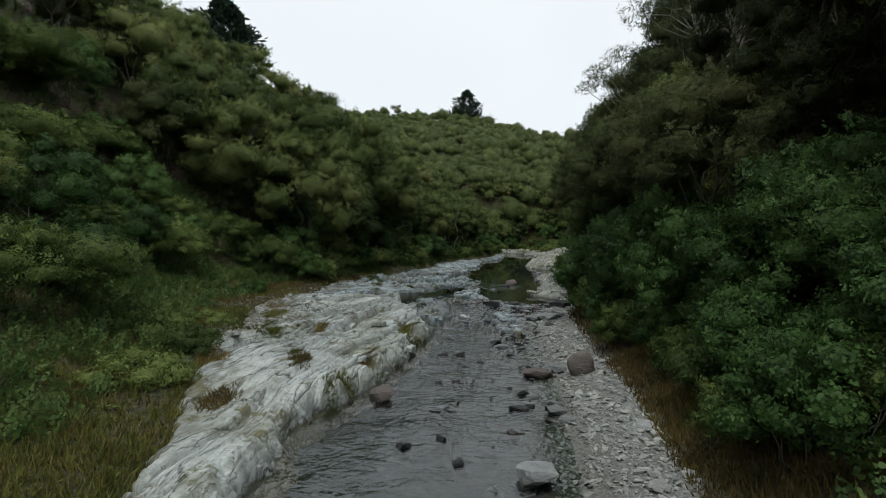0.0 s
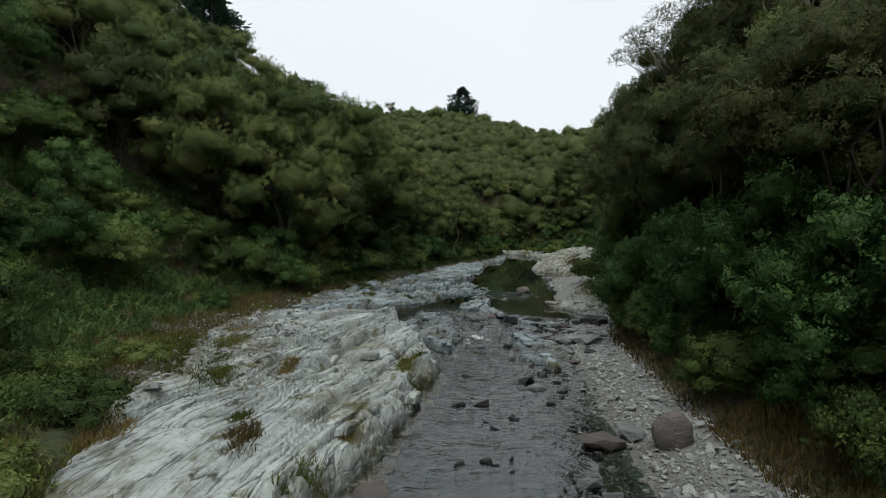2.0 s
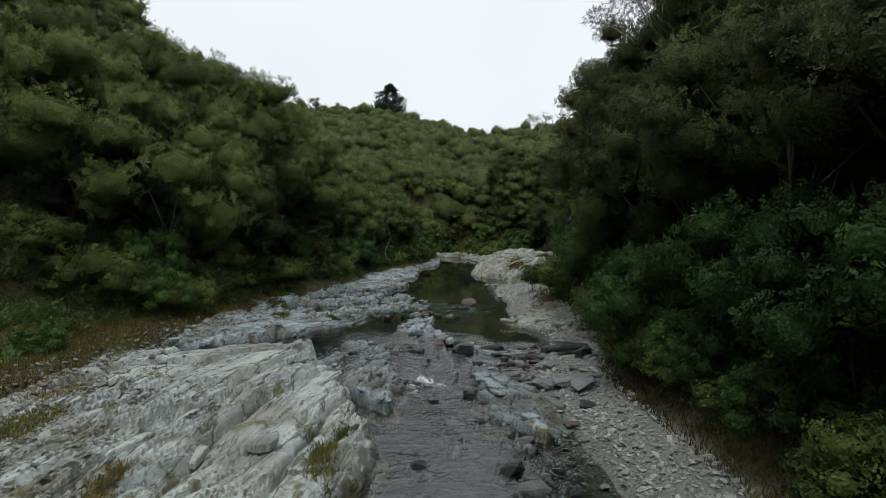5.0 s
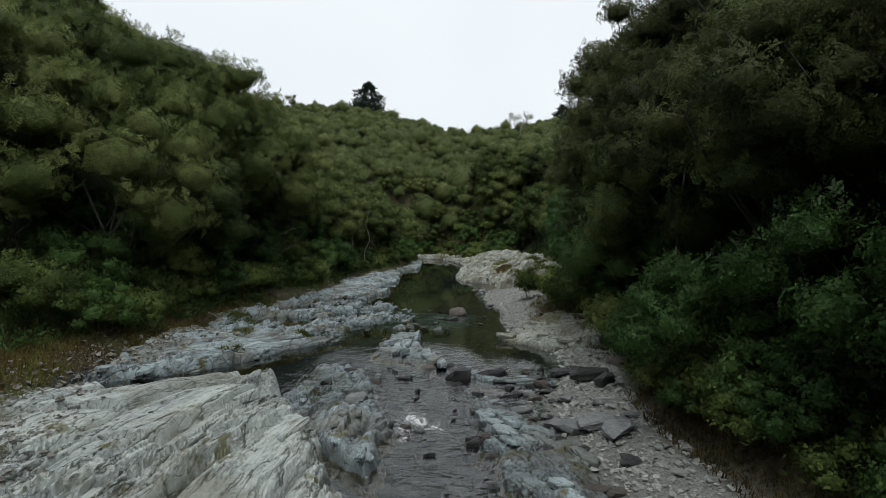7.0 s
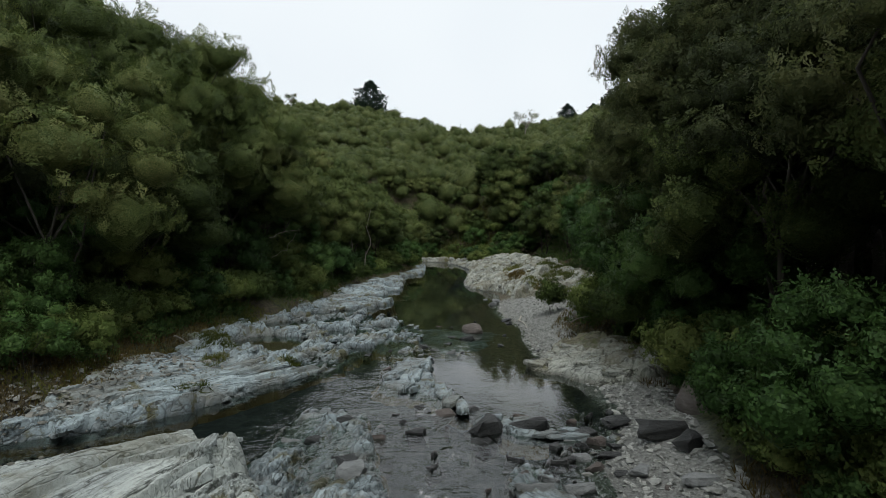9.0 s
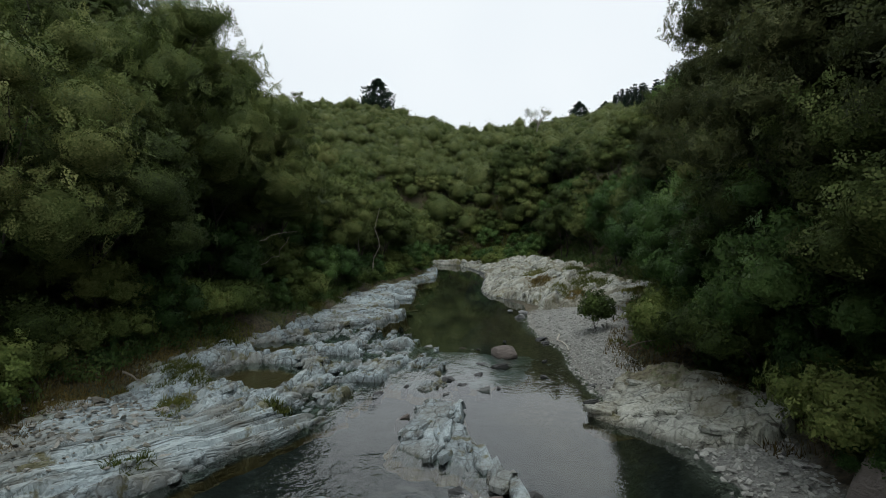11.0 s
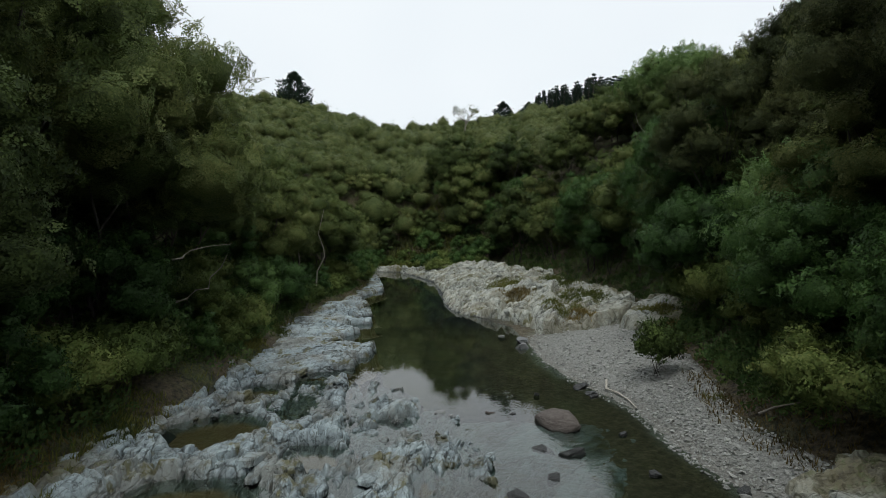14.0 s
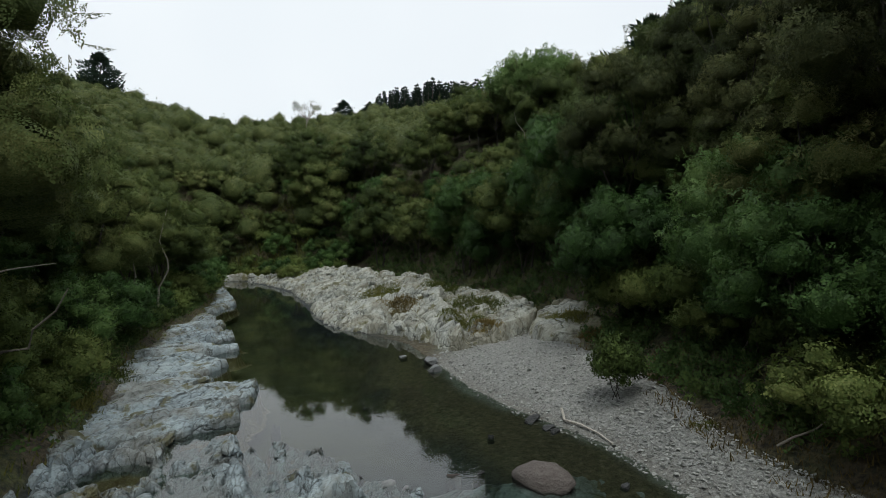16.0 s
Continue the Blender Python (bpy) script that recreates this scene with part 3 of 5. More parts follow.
def bedding(x, y, lean, seed, size=1.0, plates=PLATES):
    """Broad worn plates, broken by joints and stepped along the bedding; also the bedding's own coordinates."""
    u, v = bed_frame(x, y, lean)
    u, v = u / size, v / size
    u = u + 0.45 * fbm(x * 0.25, y * 0.25, seed) + 0.06 * fbm(x * 1.3, y * 0.8, seed + 3)
    v = v + 0.3 * fbm(x * 0.8, y * 0.8, seed + 4)
    h = 0.30 * fbm(x * 0.45, y * 0.45, seed + 6)
    calm = 0.2 + 1.1 * ramp(fbm(x * 0.6, y * 0.4, seed + 8), -0.16, 0.2)
    for width, length, amp, crack in plates:
        ph = u / width + 0.5 * fbm(u / width * 0.4, v / length, seed + 9, 2)
        row = np.floor(ph).astype(int)
        f = ph - row
        shift = TABLE[row & 255, (seed * 5) & 255]
        pv = v / length + shift * 7
        col = np.floor(pv).astype(int)
        g = pv - col
        cell = TABLE[(row * 7 + 13) & 255, (col * 11 + seed) & 255]
        edge = np.minimum(np.minimum(f, 1 - f) * width, np.minimum(g, 1 - g) * length)
        open_joint = (TABLE[(row * 3 + 5) & 255, (col * 5 + seed) & 255] > 0.45) * np.exp(-(edge / (0.035 * width + 0.012)) ** 2)
        saw = np.where(f < 0.88, f / 0.88, (1 - f) / 0.12) + 1.6 * (g - 0.5) * (TABLE[(row * 5 + 3) & 255, (col * 3 + seed + 7) & 255] - 0.5)
        h = h + (calm if width < 0.9 else 1.0) * (amp * ((saw - 0.5) * (0.25 + cell) + 0.7 * (cell - 0.5)) - crack * open_joint)
    if plates is BLOCKS:
        for width, length, amp, crack in ((0.42, 0.75, 0.13, 0.10), (0.16, 0.28, 0.06, 0.05)):
            tilt, gap = facets(u / width + 0.3 * fbm(u * 2, v * 2, seed + 12, 2), v / length, seed + int(width * 100))
            h = h + amp * tilt - crack * np.exp(-(gap / 0.09) ** 2) * (0.3 + 0.7 * calm)
    return h * size + 0.012 * fbm(u * 6, v * 1.2, seed + 40, 3), u * size, v * size


LEDGES = []


def top_z(x, y):
    """Height of the ground or of the ledge on it."""
    x, y = np.atleast_1d(np.asarray(x, float)), np.atleast_1d(np.asarray(y, float))
    z = ground_z(x, y)
    for lo, step, grid in LEDGES:
        i, j = np.rint((x - lo[0]) / step).astype(int), np.rint((y - lo[1]) / step).astype(int)
        on = (i >= 0) & (j >= 0) & (j < grid.shape[0]) & (i < grid.shape[1])
        z = np.where(on, np.maximum(z, grid[np.where(on, j, 0), np.where(on, i, 0)]), z)
    return z


def outcrop(name, corners, height, turn, seed, material, label, step=0.07, lip=0.35, detail=1.0, hollow=(), size=1.0, slabs=0, reach=(0.25, 0.75)):
    c = np.array(corners, float)
    lo, hi = c.min(0) - 0.3, c.max(0) + 0.3
    ax, ay = np.arange(lo[0], hi[0], step), np.arange(lo[1], hi[1], step)
    px, py = np.meshgrid(ax, ay)
    wob = 0.45 * fbm(px * 0.8, py * 0.8, seed + 20) + 0.35 * fbm(px * 3.1, py * 3.1, seed + 21)
    d = outline_distance(px, py, corners) + wob
    lean = turn if isinstance(turn, tuple) else ((0, math.tan(radians(-turn))),)
    turn = -math.degrees(math.atan(np.interp(c[:, 1].mean(), [p[0] for p in lean], [p[1] for p in lean])))
    relief, bu, bv = bedding(px, py, lean, seed, size, PLATES if material == SHELF else BLOCKS)
    body = height(px, py) + detail * relief
    for hx, hy, hr, deep in hollow:
        q = np.hypot(px - hx, py - hy) / hr + 0.9 * fbm(px * 1.1, py * 1.1, seed + 30)
        body = body - (body - deep) * (1 - ramp(q, 0.7, 1.1))
    z = -0.4 + (body + 0.4) * ramp(d, -0.08, lip)
    faces = grid_faces(len(ax), len(ay))
    keep = (d.ravel()[faces] > -0.12).any(1)
    faces = faces[keep]
    used = np.unique(faces)
    back_ref = np.full(px.size, -1)
    back_ref[used] = np.arange(len(used))
    v = np.stack([px, py, z], -1).reshape(-1, 3)[used]
    LEDGES.append((lo, step, np.where(d > 0, z, -9)))
    rock = mesh_of(name, [(v, back_ref[faces])], material, False)
    xl, _, xr = plan(py)
    patchy = 2.6 * fbm(px * 0.8, py * 0.5, seed + 50) + 1.2 * fbm(px * 3, py * 3, seed + 52)
    soil = np.maximum(ramp(xl + 0.5 - px + patchy, -0.1, 0.9), ramp(px - xr + 0.6 + patchy, -0.1, 0.9)) * ramp(z, 0.12, 0.3)
    rock.attributes.new("soil", "FLOAT", "POINT").data.foreach_set("value", (0.85 * soil).ravel()[used].astype(np.float32))
    beds = np.stack([bu, bv, z], -1).reshape(-1, 3)[used]
    rock.attributes.new("beds", "FLOAT_VECTOR", "POINT").data.foreach_set("vector", beds.ravel().astype(np.float32))
    ob = new(name, rock)
    tagged(ob, label, "rock ledge")
    # broken plates that stand proud of the ledge
    dice = np.random.default_rng(seed)
    shapes = [plate(dice, material) for _ in range(7)]
    inside = np.argwhere((d > 0.12) & (z > 0.1))
    for _ in range(slabs):
        j, i = inside[dice.integers(len(inside))]
        ln = dice.uniform(*reach) * size
        wd, th = ln * dice.uniform(0.3, 0.6), ln * dice.uniform(0.10, 0.2)
        piece = new("slab", shapes[dice.integers(7)])
        piece.parent = ob
        piece.matrix_basis = pose(px[j, i], py[j, i], z[j, i] + th * 0.12, dice.uniform(-9, 9), dice.uniform(-16, 6), turn + dice.uniform(-14, 14)) @ Matrix.Diagonal((wd * 0.5, ln * 0.5, th, 1))
    return ob


def plate(dice, material):
    """A broken plate of rock, about 2 x 2 x 1, with worn edges."""
    n = 9
    w = np.sort(dice.uniform(0, 2 * math.pi, n) * 0.35 + np.arange(n) * 2 * math.pi / n * 0.95)
    r = dice.uniform(0.75, 1.1, n)
    rim = np.stack([np.cos(w) * r, np.sin(w) * r], -1)
    rim = np.sign(rim) * np.abs(rim) ** 0.8
    rings = []
    for k, zz in ((1.06, -0.6), (1.0, 0.22), (0.9, 0.42), (0.5, 0.5)):
        lift = dice.uniform(-0.06, 0.06, n) + 0.12 * rim[:, 0] * (zz > 0)
        rings.append(np.column_stack([rim * k, np.full(n, zz) + lift]))
    v = np.concatenate(rings + [np.array([[0, 0, 0.5]])])
    quads = [(a * n + k, a * n + (k + 1) % n, (a + 1) * n + (k + 1) % n, (a + 1) * n + k) for a in range(3) for k in range(n)]
    tris = [(3 * n + k, 3 * n + (k + 1) % n, 4 * n) for k in range(n)]
    me = bpy.data.meshes.new("slab")
    me.from_pydata([tuple(q) for q in v], [], quads + tris)
    me.materials.append(material)
    local = (v * np.array([0.25, 0.4, 0.1]) + dice.uniform(0, 30, 3)).astype(np.float32)
    me.attributes.new("beds", "FLOAT_VECTOR", "POINT").data.foreach_set("vector", local.ravel())
    return me


outcrop("rock_ledge", [(-2.0, 2), (-1.95, 7.1), (-2.1, 8.4), (-1.6, 9.7), (-1.1, 11), (-0.65, 12.5), (-0.4, 14.2), (-0.05, 16), (-0.3, 18.2), (-0.9, 20.3), (-1.5, 22.2), (-2.6, 22.7), (-3.5, 21.7), (-4.7, 21.6), (-6.0, 20.9), (-6.2, 18), (-5.8, 15.5), (-4.9, 10), (-3.75, 6.8), (-3.2, 2)],
        lambda x, y: 0.38 + 0.12 * np.clip((np.interp(y, Y_PLAN, X_LEFT) + 4 - x) / 4, -0.5, 1), ((0, 0.06), (9, 0.12), (13, 0.2), (17, 0.42), (20, 0.68), (23, 0.75)), 2, SHELF,
        "Long pale grey tilted rock ledge beside the stream", 0.03, 0.5, 1.1, slabs=26, reach=(0.3, 0.8))
outcrop("rock_ledge", [(-5.6, 22.6), (-4.4, 22.7), (-3.4, 23.3), (-2.4, 24.3), (-1.6, 25.5), (-0.6, 26.4), (0.1, 27.6), (0.6, 29.1), (1.6, 29.9), (1.9, 31), (1.7, 33.2), (0.9, 34.3), (0.9, 36), (0.2, 38), (-1.8, 38), (-2.8, 35), (-3.8, 32.5), (-4.6, 30), (-5.2, 26)],
        lambda x, y: 0.21 + 0.16 * np.clip((-0.5 - x) / 3, -0.5, 1.2) + 0.22 * fbm(x * 0.7, y * 0.7, 61, 3), ((0, 0.75), (24, 0.6), (27, 0.3), (31, 0.25), (36, 0.35)), 5, UPPER,
        "Bluish grey broken rock ledge with dark rock pools", 0.036, 0.25, slabs=80, reach=(0.2, 0.6), hollow=[(-2.3, 29.8, 1.15, -0.06), (-2.1, 32.8, 1.0, -0.06), (-0.6, 31.2, 0.5, -0.05), (-1.2, 35.2, 0.5, -0.05)])
outcrop("rock_ledge", [(-1.9, 36.4), (-0.4, 36.2), (0.9, 36.6), (2.0, 39), (0.9, 40.3), (1.9, 41.8), (1.2, 43), (3.0, 43.8), (1.9, 44.8), (3.4, 45.8), (2.4, 47.8), (3.7, 49), (3.6, 52), (5.6, 55.8), (7.0, 63), (7.6, 70), (6.0, 70), (4.4, 60), (2.4, 52), (0.2, 46), (-1.2, 41)],
        lambda x, y: 0.36 + 0 * x, -58, 9, UPPER, "Bluish grey rock tongues pointing into the still pool", 0.05, 0.22, 0.6, slabs=20)
outcrop("rock_ledge", [(0.3, 25.2), (0.5, 26.6), (1.2, 28.1), (2.0, 27.6), (1.9, 25.8), (2.3, 24.5), (2.5, 23.3), (1.7, 23.2), (0.9, 24.6)],
        lambda x, y: 0.17 + 0 * x, -15, 12, UPPER, "Low grey rock island between riffle and pool", 0.06, 0.35, 0.25, slabs=18, reach=(0.3, 1.0))
outcrop("rock_ledge", [(4.1, 26.6), (4.4, 25.8), (5.0, 24.9), (5.8, 24.2), (6.8, 24.2), (7.3, 26), (6.6, 28), (5.4, 28.2), (4.6, 27.4)],
        lambda x, y: 0.20 + 0.32 * np.clip(x - 4.5, 0, 2.0), 55, 15, PALE, "Pale cracked rock slab sloping into the pool", 0.06, 0.25, 0.8, slabs=10)
outcrop("rock_ledge", [(7.7, 39.3), (7.9, 42.4), (6.9, 45.7), (6.7, 47.6), (8.3, 52.8), (9.6, 58), (10.4, 62), (10.2, 71), (14, 72), (16, 64), (15.4, 54), (14.2, 47), (13.6, 42), (11.5, 39.2), (9.5, 38.6)],
        lambda x, y: 0.30 + 0.24 * np.clip(x - np.interp(y, Y_PLAN, X_SHORE), 0, 5), -30, 18, PALE, "Pale buff rock outcrop rising beside the pool", 0.06, 0.4, 0.75, size=1.9, slabs=60, reach=(0.2, 0.5))
outcrop("rock_ledge", [(6.5, 70), (7.5, 72.4), (10.4, 72.0), (12, 70.5), (12.5, 73.5), (9, 75.5), (5.5, 74.5)],
        lambda x, y: 0.32 + 0 * x, 60, 23, PALE, "Low pale rock bar across the stream", 0.14, 0.4, 1.2, size=1.5)
outcrop("rock_ledge", [(-1.7, 20.6), (-0.7, 18.8), (0.0, 17.8), (0.35, 19.5), (0.4, 21.5), (0.1, 23.6), (-0.8, 24.0), (-1.5, 23.0)],
        lambda x, y: 0.17 + 0.16 * fbm(x * 1.1, y * 1.1, 71, 3), -15, 27, UPPER, "Broken dark wet ledge washed by the riffle", 0.04, 0.2, 0.8, slabs=26, reach=(0.2, 0.5), size=0.8)
outcrop("rock_ledge", [(1.7, 17.6), (2.3, 16.5), (3.0, 16.6), (3.3, 18.2), (3.0, 20), (2.5, 21.6), (1.9, 20.6), (1.75, 19)],
        lambda x, y: 0.08 + 0.14 * fbm(x * 1.0, y * 1.0, 73, 3), 20, 31, UPPER, "Low grey wet rock step beside the rapids", 0.04, 0.2, 0.55, slabs=34, reach=(0.25, 0.7), size=0.8)
outcrop("rock_ledge", [(1.9, 23.0), (2.6, 22.2), (3.6, 21.7), (4.9, 21.5), (5.2, 22.1), (4.0, 22.4), (2.8, 22.9)],
        lambda x, y: 0.13 + 0.10 * fbm(x * 1.2, y * 1.2, 75, 3), 80, 35, UPPER, "Dark broken rock bar that dams the small pool", 0.06, 0.2, 0.7, slabs=22, reach=(0.25, 0.6), size=0.8)
outcrop("rock_ledge", [(0.6, 29.0), (1.3, 28.0), (2.0, 28.6), (2.3, 30.4), (2.4, 32.2), (2.1, 33.4), (1.7, 34.8), (1.2, 35.6), (0.7, 34.6), (1.0, 31)],
        lambda x, y: 0.10 + 0.12 * fbm(x * 1.2, y * 1.2, 77, 3), -25, 39, UPPER, "Low blue-grey rock barely above the shallow water", 0.05, 0.2, 0.8, slabs=20, reach=(0.2, 0.5), size=0.8)
outcrop("rock_ledge", [(1.5, 29.6), (2.4, 28.8), (3.6, 28.9), (4.6, 29.6), (5.3, 30.6), (5.2, 31.6), (4.4, 32.1), (3.0, 32.4), (1.8, 32.8), (1.5, 31.2)],
        lambda x, y: 0.055 + 0.10 * fbm(x * 0.9, y * 0.9, 79, 3), -60, 47, UPPER, "Flat worn rock sill just under the shallow water", 0.05, 0.3, 0.22, size=1.0)
outcrop("rock_ledge", [(9.2, 35.8), (10.4, 35.2), (12.2, 37.2), (12.6, 39.4), (11, 39.6), (9.7, 38.3)],
        lambda x, y: 0.75 + 0.36 * np.clip(x - 9.5, 0, 2.4), 40, 43, PALE, "Weathered buff rock and soil face behind the gravel", 0.08, 0.4, 0.7, slabs=8)

# ---- plants ----
def sprays(pts, out, size, rng, up=0.45, wide=0.42, jitter=0.55, kite=True, flat_on=False):
    """Leaf sprays growing outwards: kites for broad leaves, narrow triangles for small-leaved twigs."""
    n = len(pts)
    d = out + rng.normal(size=(n, 3)) * jitter + np.array([0, 0, up])
    d /= np.linalg.norm(d, axis=1, keepdims=True) + 1e-9
    side = np.cross(d, rng.normal(size=(n, 3)))
    if flat_on:
        # most sprays lie like shingles over the cushion
        lie = (rng.random(n) < 0.8)[:, None]
        face = out + rng.normal(size=(n, 3)) * 0.35
        along = rng.normal(size=(n, 3)) + np.array([0, 0, up])
        along = along - face * (along * face).sum(1, keepdims=True) / (face * face).sum(1, keepdims=True) * 0.75
        along /= np.linalg.norm(along, axis=1, keepdims=True) + 1e-9
        d = np.where(lie, along, d)
        side = np.where(lie, np.cross(face, along), side)
    side /= np.linalg.norm(side, axis=1, keepdims=True) + 1e-9
    # the upper face of each spray looks out of the plant
    side = np.where((np.cross(side, d) * out).sum(1, keepdims=True) < 0, -side, side)
    ln = (size * rng.uniform(0.55, 1.35, n))[:, None]
    if not kite:
        v = np.stack([pts - side * ln * wide * 0.5, pts + side * ln * wide * 0.5, pts + d * ln], 1).reshape(-1, 3)
        return v, np.arange(3 * n).reshape(-1, 3)
    bend = np.cross(side, d) * ln * 0.12
    b = pts + d * ln * 0.5 + side * ln * wide * 0.5 + bend
    e = pts + d * ln * 0.5 - side * ln * wide * 0.5 + bend
    v = np.stack([pts, b, pts + d * ln, e], 1).reshape(-1, 3)
    return v, np.arange(4 * n).reshape(-1, 4)


def cushion(rng, centre, radius, flat, count, size, core=BALL1, lower=-0.5, up=0.4, wide=0.8, kite=True, inner=0.6, heart=None):
    """One leafy cushion: a lumpy inner mass and sprays all over it, rounded by its normals together with the crown round heart."""
    v, f = core
    seed = rng.integers(1, 200)
    shape = np.array([radius, radius, radius * flat])
    lump = inner + 0.7 * inner * (vnoise(v[:, 0] * 2 + v[:, 2], v[:, 1] * 2 - v[:, 2], seed) - 0.5) + 0.4 * inner * (vnoise(v[:, 0] * 5 + v[:, 2] * 3, v[:, 1] * 5 - v[:, 2] * 3, seed + 1) - 0.5)
    cv = v * lump[:, None] * shape + centre
    d = rng.normal(size=(count * 3, 3))
    d /= np.linalg.norm(d, axis=1, keepdims=True)
    d = d[d[:, 2] > lower][:count]
    r = rng.uniform(0.68, 1.0, len(d)) * (0.7 + 0.6 * vnoise(d[:, 0] * 2.2 + d[:, 2], d[:, 1] * 2.5 - d[:, 2], seed))
    pts = d * r[:, None] * shape + centre
    whole = np.zeros(3) if heart is None else (centre - heart) / (np.linalg.norm(centre - heart) + 1e-6) * 0.3
    whole = whole + np.array([0, 0, 0.12])
    cn = v + whole
    sn = d + whole + rng.normal(size=d.shape) * 0.35
    cn /= np.linalg.norm(cn, axis=1, keepdims=True) + 1e-6
    sn = np.repeat(sn / (np.linalg.norm(sn, axis=1, keepdims=True) + 1e-6), 4 if kite else 3, 0)
    sv, sf = sprays(pts, d, size, rng, up, wide, kite=kite, flat_on=True)
    if inner < 0.3:
        return [(sv, sf, 1, sn)]
    return [((cv - centre) * 0.76 + centre, f, 0, cn), (cv, f, 1, cn), (sv, sf, 1, sn)]


def limb_path(rng, a, b, sag=0.12, n=5):
    a, b = np.array(a, float), np.array(b, float)
    ln = np.linalg.norm(b - a)
    off = rng.normal(size=3) * sag * ln
    return [tuple(a + (b - a) * s + off * math.sin(math.pi * s) + rng.normal(size=3) * 0.03 * ln * (0 < s < 1)) for s in np.linspace(0, 1, n)]


def make_tree(name, seed, height, spread_r, bare, cushions, count, size, leaf, label, stems=2, flat=0.62, core=BALL1, wide=0.8, category="tree", kite=True, inner=0.8, limbs=99, pads=(0.24, 0.5)):
    """A tree or shrub: stems, limbs to each cushion of the crown, leaves."""
    rng = np.random.default_rng(seed)
    base = new(name)
    tagged(base, label, category)
    tops = []
    half = (1 - bare) * height / 2
    for k in range(cushions):
        w = 2.4 * k + rng.uniform(-0.3, 0.3)
        q = radians(112) * math.sqrt((k + 0.5) / cushions)
        r = spread_r * rng.uniform(*pads)
        reach = rng.uniform(0.82, 1.12)
        out = math.sin(q) * (spread_r - r * 0.55) * reach
        tops.append((np.array([math.cos(w) * out, math.sin(w) * out, height - half + math.cos(q) * (half - r * flat * 0.6) * reach]), r))
    feet = [np.array([rng.uniform(-0.25, 0.25), rng.uniform(-0.25, 0.25), -0.4]) for _ in range(stems)]
    forks = []
    for k, foot in enumerate(feet):
        w = 2 * math.pi * k / stems + rng.uniform(0, 1)
        fork = np.array([math.cos(w) * spread_r * 0.22, math.sin(w) * spread_r * 0.22, height * max(bare, 0.3)])
        thick = 0.014 * height * rng.uniform(0.7, 1.1) / math.sqrt(stems)
        path = limb_path(rng, foot, fork, 0.06, 6)
        part("trunk", mesh_of("trunk", [tube(path, np.linspace(thick * 1.3, thick * 0.7, 6))], BARK, True), base)
        forks.append((fork, thick))
    for k, (c, r) in enumerate(tops):
        if k >= limbs:
            break
        fork, thick = forks[k % stems]
        part("limb", mesh_of("limb", [tube(limb_path(rng, fork, c, 0.1, 4), np.linspace(thick * 0.65, thick * 0.15, 4), 4)], BARK, True), base)
    pieces = []
    for c, r in tops:
        pieces += cushion(rng, c, r, flat, int(count * min(max((r / (sum(pads) / 2 * spread_r)) ** 2, 0.5), 2.0)), size, core, wide=wide, kite=kite, inner=inner, heart=np.array([0, 0, height - half * 1.3]))
    part("crown", mesh_of("crown", pieces, leaf, True), base)
    return base


def stand(proto, x, y, turn, scale, sink=0.0, wide=1.0):
    z = float(ground_z(x, y)) - sink
    return copy_thing(proto, pose(x, y, z, 0, 0, turn) @ Matrix.Diagonal((scale * wide, scale * wide, scale, 1)))


KINDS = {
    "kanuka": [make_tree("kanuka_tree", s, 5.4, 2.25, 0.06, 22, 110, 0.29, KANUKA, "Olive-green small-leaved kanuka tree on the valley slope", 3, 0.7, wide=0.75, inner=0.8, limbs=8, pads=(0.2, 0.44)) for s in (11, 12, 13)],
    "dusk": [make_tree("kanuka_tree", s, 5.4, 2.25, 0.06, 22, 110, 0.29, TALLKAN, "Dark brownish-green kanuka tree at the foot of the slope", 3, 0.66, wide=0.75, inner=0.8, limbs=8, pads=(0.2, 0.44)) for s in (14, 15)],
    "tall": [make_tree("kanuka_tree", s, 9.4, 2.7, 0.2, 32, 210, 0.26, TALLKAN, "Tall dark kanuka tree with bare leaning stems", 3, 0.7, wide=0.75, inner=0.7, limbs=12, pads=(0.16, 0.38)) for s in (21, 22)],
    "broad": [make_tree("broadleaf_shrub", s, 3.0, 1.6, 0.03, 16, 150, 0.18, BROAD, "Dense bright green broadleaf shrub on the bank", 3, 0.8, category="shrub", inner=0.78, wide=0.75, limbs=6, pads=(0.2, 0.44)) for s in (31, 32)],
    "scrub": [make_tree("scrub_bush", s, 1.75, 1.6, 0.01, 13, 115, 0.225, SCRUB, "Rounded green scrub bush matted over the slope", 2, 0.68, category="bush", inner=0.8, wide=0.75, limbs=4, pads=(0.24, 0.52)) for s in (41, 42)],
    "over": [make_tree("broadleaf_tree", s, 5.0, 2.0, 0.36, 20, 190, 0.2, TALLKAN, "Dark leafy tree with a dense crown overhanging the gravel", 2, 0.7, inner=0.72, wide=0.75, limbs=10, pads=(0.2, 0.44)) for s in (35, 36)],
    "back": [make_tree("kanuka_tree", s, 5.1, 2.45, 0.1, 14, 68, 0.38, KANUKA, "Olive-green kanuka tree in the closed canopy of the slope", 1, 0.7, wide=0.75, inner=0.82, limbs=4, pads=(0.24, 0.48)) for s in (51, 52, 53)],
}
USED = set()


def plant(kind, x, y, scale, rng, sink=0.1, wide=1.0):
    """Stands one plant of a kind; each pattern plant is used itself once."""
    proto = KINDS[kind][int(rng.integers(len(KINDS[kind])))]
    turn = rng.uniform(0, 360)
    if proto.name not in USED:
        USED.add(proto.name)
        WAIT.append((proto, x, y, turn, scale, sink, wide))
        return
    stand(proto, x, y, turn, scale, sink, wide)


WAIT = []
rng = np.random.default_rng(5)
